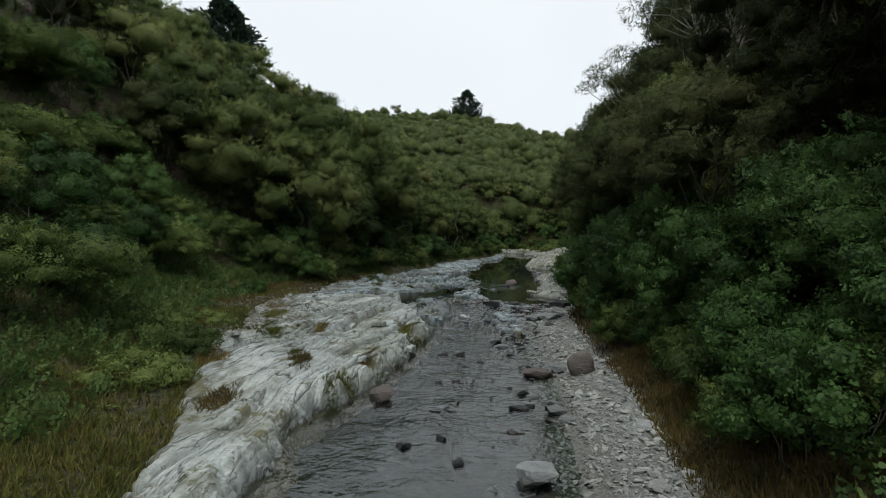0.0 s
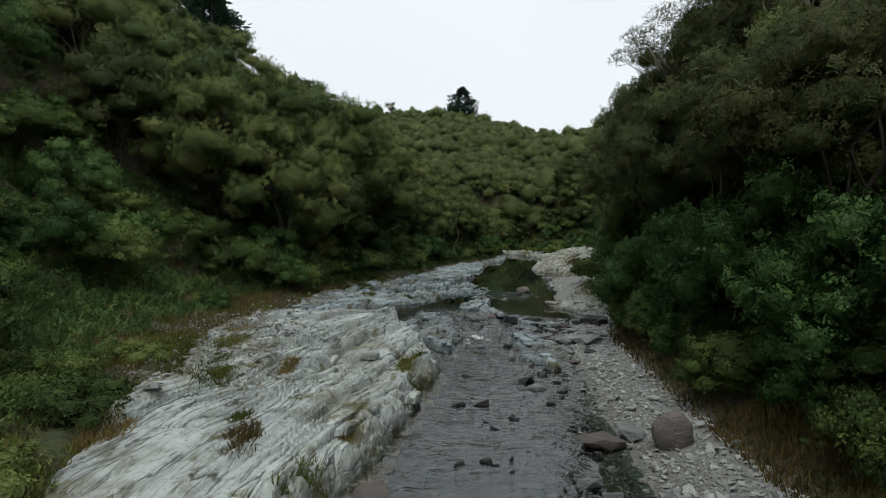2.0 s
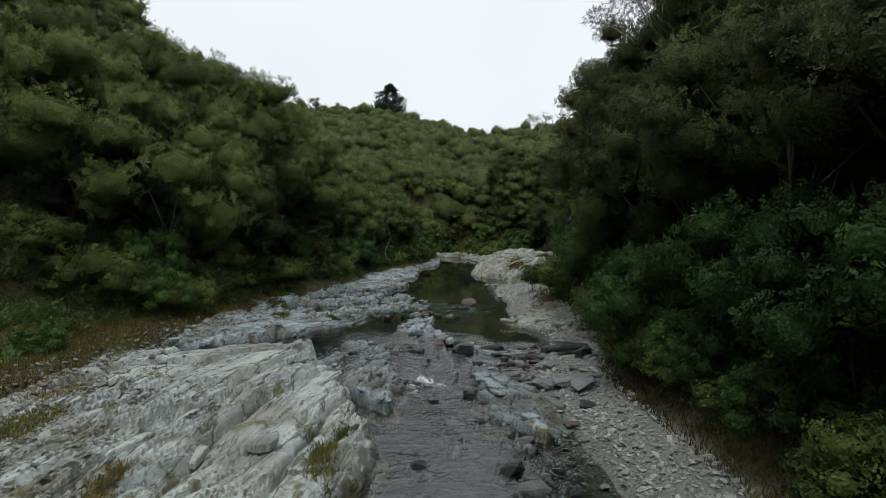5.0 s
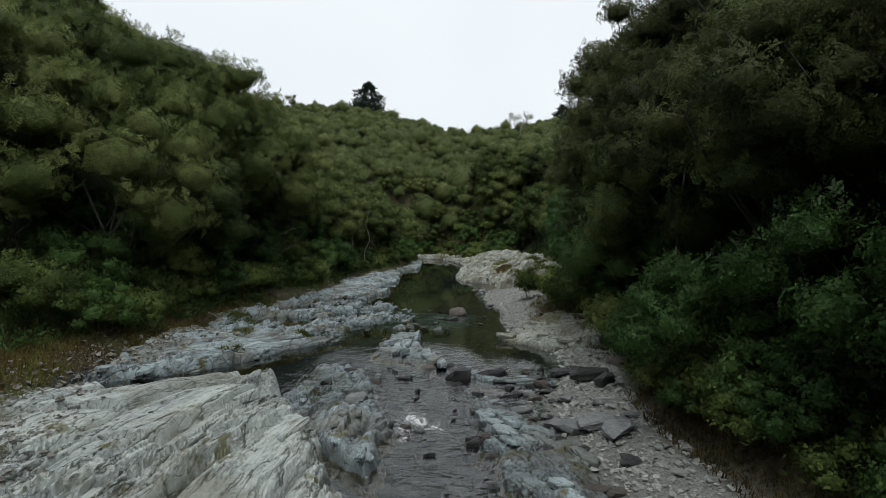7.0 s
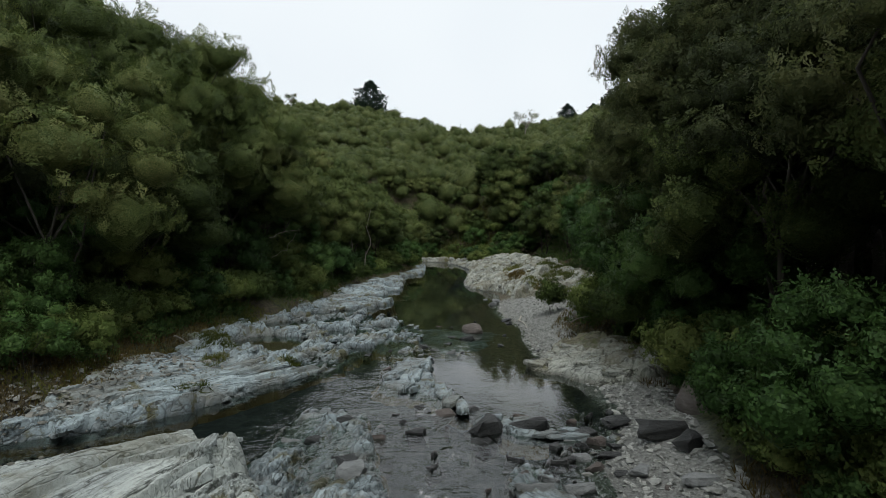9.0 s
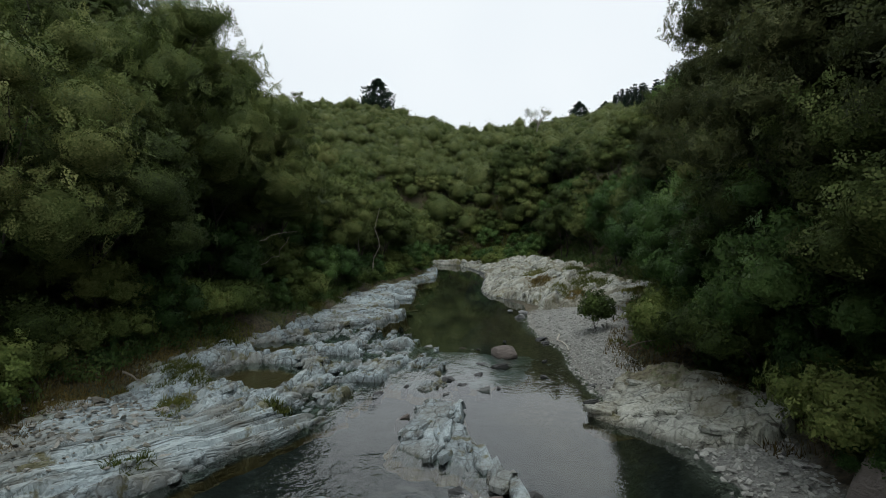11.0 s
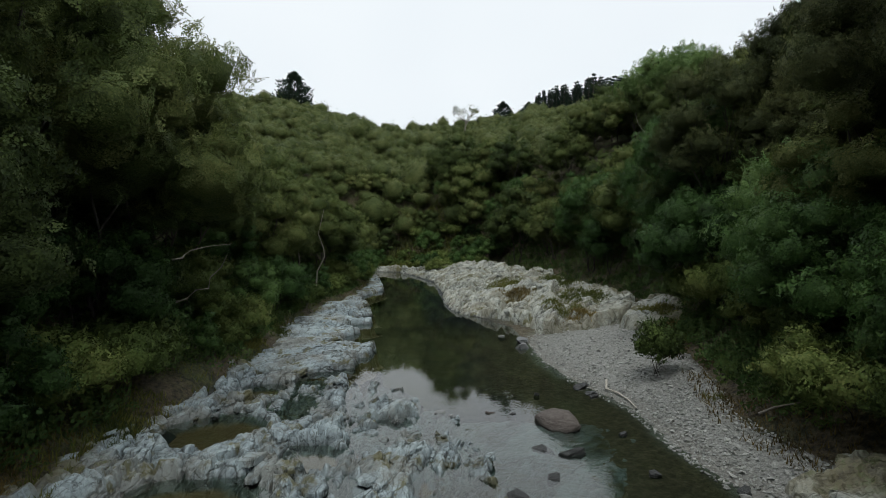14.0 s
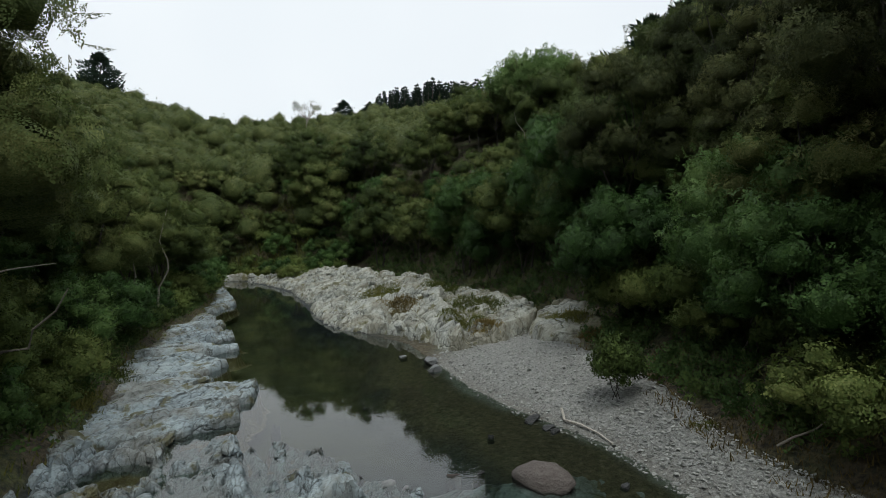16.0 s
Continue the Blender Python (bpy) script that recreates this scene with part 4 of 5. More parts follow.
# left slope: low scrub near, closed bush farther up the valley
y = 4.0
while y < 27:
    for d in np.arange(1.2, 34, 2.2 + 0.02 * y):
        yy, dd = y + rng.uniform(-0.9, 0.9), d + rng.uniform(-0.8, 0.8)
        if dd < 3.4 and rng.random() < (0.45 if yy < 15 else 0.4):
            continue
        kind = "back" if dd > 15 else "scrub" if rng.random() < 0.72 else "broad"
        if kind == "back" and rng.random() < 0.4:
            continue
        s = rng.uniform(0.75, 1.2) * (0.5 if dd < 2.6 else 1.0 + 0.03 * dd if dd < 15 else 0.95) * (0.72 if kind == "broad" else 1)
        plant(kind, float(plan(yy)[0]) - dd, yy, s * (0.75 if kind == "scrub" and dd < 9 else 1.0), rng, 0.3, 1.3 if kind == "scrub" else 1.0)
    y += 2.3
for d, big in ((2.4, 1.45), (5.2, 1.36), (8.6, 1.1), (12, 0.95), (16, 1.0), (20.5, 1.0)):
    y = 27.0 + d * 0.2
    while y < (78 if d < 14 else 54):
        yy, dd = y + rng.uniform(-0.7, 0.7), d + rng.uniform(-0.8, 0.8)
        kind = ("dusk" if yy < 45 and rng.random() < 0.18 else "kanuka") if d < 10 and yy < 60 else "back"
        plant(kind, float(plan(yy)[0]) - dd, yy, rng.uniform(0.85, 1.1) * (big * (1.0 if yy < 38 else 0.88) if 31 < yy < (45 if d > 4 else 40) else 1.05 if 40 <= yy < 46 else 1.15 if yy < 31 else 0.86), rng, 0.3)
        y += 2.9 if d < 5 else 3.4
for y in np.arange(25, 70, 1.25):
    plant("scrub" if rng.random() < 0.7 else "broad", float(plan(y)[0]) - rng.uniform(0.5, 1.3), y, rng.uniform(0.4, 0.75), rng, 0.15)
for x, y, s in ((-10.7, 32.0, 1.05), (-9.0, 27.5, 0.8), (-13.5, 27, 0.9), (-18, 31, 0.9)):
    plant("dusk", x, y, s, rng, 0.3)
for y in np.arange(25, 46, 1.4):
    plant("scrub" if rng.random() < 0.6 else "broad", float(plan(y)[0]) - rng.uniform(1.7, 3.2), y, rng.uniform(0.7, 1.0), rng, 0.2)
# right bank: tall trees over the gravel
for x, y, s, kind in ((8.4, 9.0, 1.1, "tall"), (8.3, 12.2, 1.05, "tall"), (7.2, 11.2, 0.62, "tall"), (11.2, 14.2, 1.0, "tall"), (12.6, 17.6, 1.05, "tall"), (6.6, 5.6, 0.8, "tall"), (9.2, 20.8, 1.0, "tall"), (10.8, 21.6, 1.2, "tall"), (7.6, 19.5, 0.62, "tall"), (7.6, 16.2, 0.55, "tall"),
                      (7.9, 23.2, 0.88, "tall"), (10.6, 25, 1.05, "tall"), (9.4, 28.2, 0.95, "tall"), (12.5, 29.5, 1.0, "tall"), (12.2, 32.3, 0.66, "tall"), (14.5, 34, 1.0, "tall"), (9.0, 3, 0.9, "tall"),
                      (13.4, 23, 0.8, "tall"), (12.8, 36.8, 0.8, "tall"), (7.2, 24.4, 0.86, "tall")):
    plant(kind, x, y, s, rng)
# bushes that hang over the gravel
for y in (9.6, 10.8, 12.9, 14.3, *np.arange(15.2, 23.5, 0.9)):
    plant("scrub" if rng.random() < 0.4 else "broad", float(plan(y)[2]) + rng.uniform(0.3, 0.9), y, rng.uniform(0.3, 0.48), rng)
# bushes over the near gravel edge
for x, y, s, kind in ((3.9, 5.2, 0.5, "broad"), (3.75, 6.4, 0.42, "scrub"), (4.3, 7.2, 0.5, "broad"), (4.1, 8.3, 0.5, "scrub"), (4.9, 8.5, 0.6, "broad"), (5.6, 6.9, 0.8, "broad"), (4.5, 9.6, 0.45, "scrub"), (5.9, 8.4, 0.9, "broad"), (4.8, 10.9, 0.5, "broad"), (4.6, 6.0, 0.55, "scrub")):
    plant(kind, x, y, s, rng)
for x, y, s in ((5.7, 11.6, 1.0), (5.8, 13.4, 1.05), (5.9, 15.8, 1.1), (6.1, 18.3, 1.1), (6.9, 21.2, 1.15)):
    plant("over", x, y, s, rng)
for x, y, s in ((7.8, 25.5, 0.7), (7.5, 27.6, 0.6), (7.1, 23.3, 0.5), (5.0, 10.6, 0.85), (5.4, 12.4, 1.0), (5.2, 14.2, 0.9), (5.6, 16.2, 1.0), (6.2, 9.0, 1.0), (7.3, 24.2, 1.3), (8.0, 27.5, 0.95), (8.4, 30, 1.0), (4.4, 7.3, 0.55), (5.2, 9.6, 0.8), (4.9, 5.6, 0.6), (5.0, 18.3, 0.8), (5.3, 20.3, 0.55), (10.2, 31.5, 1.3), (11, 34.8, 1.2)):
    plant("broad", x, y, s, rng)
for x, y, s in ((6.9, 14.0, 1.0), (7.0, 18.0, 1.05), (7.3, 22.2, 1.0), (8.0, 25.6, 0.95), (10.8, 30.5, 0.9)):
    plant("kanuka", x, y, s, rng)
for y in np.arange(4.5, 36, 1.15):
    d = rng.uniform(0.5, 1.5) + (0.8 if 29.5 < y < 36 else 0)
    if y < 17 and rng.random() < 0.5:
        continue
    plant("scrub" if rng.random() < 0.6 else "broad", float(plan(y)[2]) + d, y, rng.uniform(0.45, 0.75) * (1.35 if y > 26 else 1.0) * (0.62 if y < 11 else 0.7 if y < 18 else 1), rng)
for y in np.arange(3, 36, 2.6):
    for d in (9, 13.5)[:1 if y < 15 else 2]:
        plant("back", float(plan(y)[2]) + d + rng.uniform(-1, 1), y + rng.uniform(-0.8, 0.8), rng.uniform(0.9, 1.2), rng)
for d in (2.0, 5.0, 8.2, 11.5, 15, 19, 24):
    y = 36.0 if d < 4 else 33.0
    while y < (83 if d < 6 else 66 if d < 12 else 52):
        yy, dd = y + rng.uniform(-0.7, 0.7), d + rng.uniform(-0.7, 0.7)
        kind = "back" if d > 8 else ("kanuka" if rng.random() < 0.6 else "broad")
        plant(kind, float(plan(yy)[2]) + dd, yy, rng.uniform(0.8, 1.1) * (1.25 if kind == "broad" else 1), rng)
        y += 3.0 if d < 8 else 3.5

for x, y, s in ((24.0, 40.5, 1.5), (26.5, 38.6, 1.6), (22.0, 37.0, 1.4)):
    plant("back", x, y, s, rng)
for x in np.arange(13.2, 21, 1.5):
    for y in np.arange(68, 77, 1.6):
        plant("scrub" if rng.random() < 0.7 else "broad", x + rng.uniform(-0.5, 0.5), y + rng.uniform(-0.5, 0.5), rng.uniform(0.5, 0.95), rng, 0.2)
for x in np.arange(8.5, 17, 1.3):
    plant("scrub", x, 75.6 + rng.uniform(-0.5, 0.5), rng.uniform(0.3, 0.5), rng, 0.2)
for x in np.arange(5, 19, 1.5):
    plant("scrub" if rng.random() < 0.7 else "broad", x, 77.3 + rng.uniform(-0.9, 0.9), rng.uniform(0.6, 0.95), rng, 0.2)
for x in np.arange(-8, 24, 1.9):
    for y in (79.4, 82.6, 86.0):
        plant("back", x + rng.uniform(-0.6, 0.6), y + 0.12 * abs(x - 8) * -1 + rng.uniform(-0.7, 0.7), rng.uniform(0.42, 0.66), rng, 0.4)
for proto, x, y, turn, s, sink, wide in WAIT:
    proto.matrix_basis = pose(x, y, float(ground_z(x, y)) - sink, 0, 0, turn) @ Matrix.Diagonal((s * wide, s * wide, s, 1))
# far bush: one closed canopy of many crowns
pieces = []
r = 52.0
while r < 197:
    gap = 1.75 + 0.009 * r
    for az in np.arange(-13, 58, math.degrees(gap / r)):
        a = radians(az + rng.uniform(-0.45, 0.45) * math.degrees(gap / r))
        rr = r + rng.uniform(-0.9, 0.9)
        x, y = rr * math.sin(a), 10 + rr * math.cos(a)
        xl, _, xr = plan(y)
        if y < 73 and x < xr + (6.5 if y > 66 else 10.5 if y > 51 else 26) or y < 78.5 and xl - 1 < x < xr + 0.5:
            continue
        q = rng.uniform(0.8, 1.9) * (1.5 if rng.random() < 0.14 else 1.0)
        c = np.array([x, y, float(ground_z(x, y)) + q * rng.uniform(0.2, 1.0) + 0.9 * float(vnoise(x * 0.22, y * 0.22, 8))])
        pieces += cushion(rng, c, q, rng.uniform(0.55, 0.95), 46 if r < 110 else 20, 0.42 if r < 110 else 0.5, BALL1, -0.15, 0.3, 0.75, inner=0.85, heart=c - np.array([0, 3, 3]))
    r += 1.2 if r < 82 else 1.75 + 0.006 * r
far_bush = new("far_bush", mesh_of("far_bush", pieces, FARKAN, True))
tagged(far_bush, "Closed olive-green kanuka bush covering the far hillside", "bush", kind="stuff")


# ---- pines ----
def make_pine(seed, height, spread_r, tiers, count, size, label, taper=0.6):
    rng = np.random.default_rng(seed)
    base = new("pine_tree")
    tagged(base, label, "tree")
    part("trunk", mesh_of("trunk", [tube([(0, 0, -0.5), (0.05, 0, height * 0.5), (0, 0, height * 0.98)], [height * 0.03, height * 0.02, 0.02])], BARK, True), base)
    pieces = []
    for k in range(tiers):
        s = k / (tiers - 1)
        z = height * (0.08 + 0.9 * s)
        reach = spread_r * (1 - s) ** taper * rng.uniform(0.75, 1.15) + 0.06
        arms = max(4, int(9 * (1 - s)))
        for j in range(arms):
            w = 2 * math.pi * j / arms + rng.uniform(-0.3, 0.3)
            ln = reach * rng.uniform(0.7, 1.1)
            d = np.array([math.cos(w), math.sin(w), rng.uniform(0.05, 0.35)])
            tt = rng.uniform(0.2, 1.0, count)
            pts = np.array([0, 0, z]) + d * (tt * ln)[:, None] + rng.normal(size=(count, 3)) * ln * 0.09
            pieces.append(sprays(pts, np.tile(d, (count, 1)), size, rng, 0.35, 0.35))
    part("crown", mesh_of("crown", pieces, PINE), base)
    return base


lone = make_pine(61, 10.0, 6.4, 13, 40, 1.0, "Dark lone pine tree standing on the ridge")
lone.matrix_basis = pose(6.5, 193, float(ground_z(6.5, 193)), 0, 0, 20)
for x, y, s in ((-22.5, 58, 0.62), (-24.5, 61, 0.7)):
    stand(lone, x, y, 70 * s, s)
spruce = make_pine(62, 10.0, 2.0, 12, 8, 0.8, "Dark plantation pine in a row on the far ridge", 1.1)
for x, y, s in ((34.9, 51.8, 0.7), (37.6, 50.6, 0.8)):
    stand(lone, x, y, 130 * s, s)
for x, y, s in ((63.9, 172, 0.62), (71.1, 170, 0.5)):
    stand(lone, x, y, 90 * s, s)
ridge_pines = []
for k in range(200):
    az = radians(24.7 + 0.105 * k + rng.uniform(-0.12, 0.12))
    r = 180 + rng.uniform(-7, 9)
    ridge_pines.append((r * math.sin(az), 10 + r * math.cos(az), rng.uniform(0.6, 1.0) * min(0.7 + 0.01 * k, 1.1)))
for x, y, s in ridge_pines[1:]:
    stand(spruce, x, y, rng.uniform(0, 360), s)
x, y, s = ridge_pines[0]
spruce.matrix_basis = pose(x, y, float(ground_z(x, y)), 0, 0, 10) @ Matrix.Diagonal((s, s, s, 1))

# ---- undergrowth and grass ----
def strip_points(count, y0, y1, side, d0, d1, power=1.0, seed=1, gaps=0.33):
    """Places along a bank, d metres up from its edge."""
    dice = np.random.default_rng(seed)
    y = dice.uniform(y0, y1, count)
    d = d0 + (d1 - d0) * dice.uniform(0, 1, count) ** power
    xl, _, xr = plan(y)
    x = xl - d if side < 0 else xr + d
    keep = vnoise(x * 0.9, y * 0.9, seed) > gaps
    x, y = x[keep], y[keep]
    return np.column_stack([x, y, ground_z(x, y) - 0.03])


def growth(name, points, size, material, label, category, seed, wide=0.16, up=1.4, kite=False):
    dice = np.random.default_rng(seed)
    n = len(points)
    v, f = sprays(points, np.zeros((n, 3)), size, dice, up, wide, 0.6, kite)
    ob = new(name, mesh_of(name, [(v, f)], material))
    return tagged(ob, label, category, kind="stuff")


growth("bank_grass", np.concatenate([strip_points(26000, 3, 34, -1, -0.35, 2.2, 1.3, 71), strip_points(24000, 3, 17, -1, -0.2, 5.0, 1.2, 70), strip_points(5000, 34, 70, -1, -0.3, 1.8, 1.2, 72), strip_points(3500, 37, 74, 1, -0.6, 2.0, 1.0, 73)]), 0.17, GRASS, "Yellow-green grass along the banks of the stream", "grass", 81)
growth("dry_grass", np.concatenate([strip_points(30000, 4, 20, 1, -0.15, 3.0, 1.0, 74, 0.1), strip_points(16000, 5, 12, 1, -0.1, 2.4, 1.0, 65, 0.0), strip_points(7000, 22, 34, 1, -0.5, 1.6, 1.0, 66, 0.3), strip_points(9000, 6, 32, -1, -0.5, 1.6, 1.3, 75), strip_points(26000, 3, 24, -1, -0.3, 4.5, 1.0, 69, 0.42), strip_points(12000, 21, 32, -1, -0.4, 2.0, 1.0, 64, 0.3), strip_points(2500, 34, 60, 1, -0.5, 1.5, 1.0, 76)]), 0.15, DRYGRASS, "Brown dry grass and dead fern on the bank", "grass", 82)
growth("fern_undergrowth", np.concatenate([strip_points(13000, 3, 30, -1, 1.0, 14, 1.2, 77), strip_points(14000, 26, 72, -1, 0.2, 4.5, 1.2, 78), strip_points(7000, 4, 18, 1, 0.8, 5.5, 1.0, 79, 0.25), strip_points(7000, 18, 36, 1, 0.5, 4.5, 1.2, 68), strip_points(12000, 7, 27, -1, 2.0, 11, 1.1, 67), strip_points(8000, 34, 76, 1, 0.3, 5, 1.0, 80)]), 0.40, FERN, "Dark green ferns and low undergrowth covering the slopes", "undergrowth", 83, 0.7, 0.7, True)
dice = np.random.default_rng(84)
fx, fy = dice.uniform(-2, 19, 7000), dice.uniform(74, 79.5, 7000)
growth("bank_grass", np.column_stack([fx, fy, ground_z(fx, fy)]), 0.6, GRASS, "Green grass flat at the foot of the far hill", "grass", 85)


# ---- stones ----
stone_dice = np.random.default_rng(91)
HULLS = [hull_stone(stone_dice, 14, 0.62) for _ in range(9)]
PEBBLES = [hull_stone(stone_dice, 9, 0.75) for _ in range(6)]


def stone_mesh(k, material):
    v, f = HULLS[k]
    bm = bmesh.new()
    vs = [bm.verts.new(q) for q in v]
    for t in f:
        bm.faces.new([vs[i] for i in t])
    bmesh.ops.subdivide_edges(bm, edges=list(bm.edges), cuts=2, use_grid_fill=True)
    for q in bm.verts:
        q.co += Vector((noise.noise(q.co * 1.6 + Vector((k, 0, 0))), noise.noise(q.co * 1.6 + Vector((0, k, 5))), noise.noise(q.co * 2.2 + Vector((9, 0, k))))) * 0.13
    bmesh.ops.triangulate(bm, faces=list(bm.faces))
    me = bpy.data.meshes.new("river_stone")
    bm.to_mesh(me)
    bm.free()
    me.materials.append(material)
    return me


STONES = {key: [stone_mesh(k, m) for k in range(9)] for key, m in (("grey", GREYSTONE), ("dark", DARKSTONE), ("brown", BROWNSTONE))}
WORDS = {"grey": "Flat pale grey stone lying in the stream", "dark": "Dark wet angular stone in the riffle", "brown": "Brown angular stone at the water's edge"}


def river_stone(x, y, lx, ly, h, tone, turn, dice, lean=6):
    """Stands on the bed and shows about half of h above the water."""
    ob = new("river_stone", STONES[tone][int(dice.integers(9))])
    bed = float(ground_z(x, y)) - 0.04
    top = max(bed + h * 0.9, float(water_z(y)) + 0.02 + h * dice.uniform(0.4, 0.7))
    ob.matrix_basis = pose(x, y, (top + bed) / 2, dice.uniform(-lean, lean), dice.uniform(-lean, lean), turn) @ Matrix.Diagonal((lx / 2, ly / 2, (top - bed) / 2, 1))
    return tagged(ob, WORDS[tone], "stone", "stones in the stream")


def stones_at(*places):
    """Stones of a given width, each with its own turn, depth and height."""
    for x, y, width, tone in places:
        flat = 0.2 if y > 24 else stone_dice.uniform(0.28, 0.44) if width < 0.5 else stone_dice.uniform(0.3, 0.42)
        river_stone(x, y, width * (0.85 if y > 24 else 1.25 if width < 0.5 else 0.9), width * stone_dice.uniform(0.55, 0.8), max(width * flat, 0.07), tone, stone_dice.uniform(-35, 35), stone_dice)


# lower reach
stones_at((0.99, 17.5, 0.3, "dark"), (0.98, 16.77, 0.25, "dark"), (1.57, 15.64, 0.39, "dark"), (1.73, 15.07, 0.47, "grey"), (0.09, 13.88, 0.33, "dark"), (0.47, 14.01, 0.38, "dark"), (0.47, 11.36, 0.13, "dark"), (0.68, 11.16, 0.08, "dark"), (0.59, 12.78, 0.2, "dark"), (0.72, 12.37, 0.19, "dark"), (0.18, 9.81, 0.51, "dark"), (1.61, 10.85, 0.33, "grey"), (1.8, 10.55, 0.27, "grey"), (1.45, 9.88, 0.39, "dark"), (2.2, 10.17, 0.35, "grey"), (2.11, 9.76, 0.52, "grey"))
stones_at((0.73, 11.56, 0.08, "dark"), (0.48, 13.06, 0.14, "dark"), (2.09, 16.68, 0.29, "grey"), (2.02, 17.44, 0.41, "dark"), (1.62, 17.78, 0.42, "dark"), (2.82, 17.29, 0.41, "brown"), (3.08, 17.11, 0.37, "brown"), (-0.08, 9.59, 0.27, "dark"), (0.28, 9.58, 0.27, "dark"), (1.66, 10.04, 0.2, "dark"), (2.02, 9.96, 0.2, "dark"), (2.49, 10.46, 0.21, "grey"), (2.72, 10.04, 0.18, "grey"), (1.77, 14.12, 0.23, "dark"), (3.24, 19.29, 0.7, "grey"), (3.63, 19.09, 0.94, "grey"))
# riffle beside the ledge
stones_at((-0.27, 23.23, 0.68, "dark"), (-1.05, 22.42, 0.34, "grey"), (-0.73, 22.39, 0.31, "dark"), (-0.11, 21.61, 0.65, "dark"), (-0.55, 20.69, 0.34, "grey"), (-0.24, 19.84, 0.25, "grey"), (0.01, 19.66, 0.24, "grey"), (-0.41, 19.22, 0.39, "grey"), (1.05, 21.36, 0.3, "dark"), (1.59, 23.49, 0.48, "brown"), (0.1, 20.57, 0.17, "dark"), (-0.95, 19.48, 0.29, "grey"), (-1.13, 20.39, 0.38, "grey"), (0.94, 22.61, 0.36, "dark"), (0.37, 21.63, 0.2, "dark"), (0.38, 22.9, 0.18, "grey"))
stones_at((1.21, 23.91, 0.33, "dark"))
# broken bar above the gravel
stones_at((2.84, 21.32, 0.38, "dark"), (3.21, 21.4, 0.35, "grey"), (3.68, 21.34, 0.42, "dark"), (3.35, 22.04, 0.29, "grey"), (2.83, 20.45, 0.43, "grey"), (2.94, 20.01, 0.28, "brown"), (2.23, 20.48, 0.73, "grey"), (1.93, 19.91, 0.45, "grey"), (3.09, 19.74, 0.46, "grey"), (3.77, 20.57, 0.51, "grey"), (1.61, 19.05, 0.38, "dark"), (1.91, 18.9, 0.15, "grey"), (2.28, 18.74, 0.71, "grey"), (2.53, 18.64, 0.49, "dark"), (3.4, 19.07, 0.32, "dark"), (3.05, 19.01, 0.21, "dark"))
stones_at((4.03, 19.04, 0.33, "grey"), (4.23, 19.95, 0.48, "grey"), (2.45, 22.74, 0.46, "grey"), (3.29, 22.24, 0.45, "dark"), (3.69, 22.19, 0.52, "dark"), (1.91, 19.06, 0.19, "brown"), (1.97, 22.14, 0.43, "dark"), (1.97, 23.58, 0.49, "dark"), (3.2, 19.44, 0.22, "grey"), (3.3, 21, 0.33, "brown"), (3.58, 20.7, 0.26, "dark"), (3.83, 19.52, 0.23, "grey"), (4.3, 19.05, 0.33, "grey"))
# shallow below the pool
stones_at((3.11, 30.64, 0.48, "dark"), (2.77, 29.6, 0.39, "dark"), (2.24, 28.74, 0.39, "dark"), (2.93, 28.44, 0.29, "dark"), (1.74, 28.13, 0.36, "grey"), (2.98, 32.54, 0.3, "brown"), (3.36, 32.42, 0.28, "dark"), (5.69, 33.25, 0.37, "dark"), (4.57, 27.41, 0.45, "dark"), (4.31, 26.72, 0.41, "grey"), (0.73, 26.76, 0.44, "brown"), (1.59, 27.02, 0.71, "grey"), (1.63, 27.56, 0.51, "grey"), (0.37, 28.23, 0.35, "dark"), (0.98, 28.7, 0.28, "dark"), (4.27, 29.33, 0.26, "dark"))
stones_at((5.11, 28.51, 0.37, "dark"))
# edge of the pool
stones_at((5.64, 33.07, 0.32, "dark"), (2.92, 32.52, 0.21, "dark"), (3.36, 32.41, 0.19, "dark"), (1.59, 33.6, 0.25, "dark"), (1.78, 33.21, 0.18, "dark"), (2.02, 32.83, 0.41, "grey"), (2.15, 32.54, 0.2, "grey"), (1.09, 33.24, 0.27, "grey"), (1.54, 36.38, 0.27, "dark"), (6.6, 40.22, 0.35, "grey"), (4.49, 33.51, 0.17, "dark"), (4.82, 30.87, 0.21, "dark"))
# larger slabs and blocks
for x, y, lx, ly, h, tone, turn in ((2.15, 12.2, 0.75, 0.5, 0.34, "brown", 10), (2.65, 12.35, 0.42, 0.5, 0.26, "grey", 30), (1.35, 7.05, 0.75, 0.42, 0.3, "grey", 5), (0.75, 6.75, 0.3, 0.25, 0.18, "grey", 40), (1.1, 6.5, 0.3, 0.22, 0.15, "dark", 0), (2.2, 9.2, 0.4, 0.26, 0.18, "grey", 15), (-0.5, 8, 0.3, 0.2, 0.12, "dark", 0), (2.2, 19.3, 0.6, 0.8, 0.24, "grey", 15), (3.75, 18.5, 0.66, 0.5, 0.3, "grey", 10), (4.6, 21.5, 1.15, 0.5, 0.38, "dark", 12), (4.7, 20.9, 0.7, 0.4, 0.3, "dark", 30), (2.9, 22.6, 0.9, 0.5, 0.3, "dark", -10),):
    river_stone(x, y, lx, ly, h, tone, turn, stone_dice)
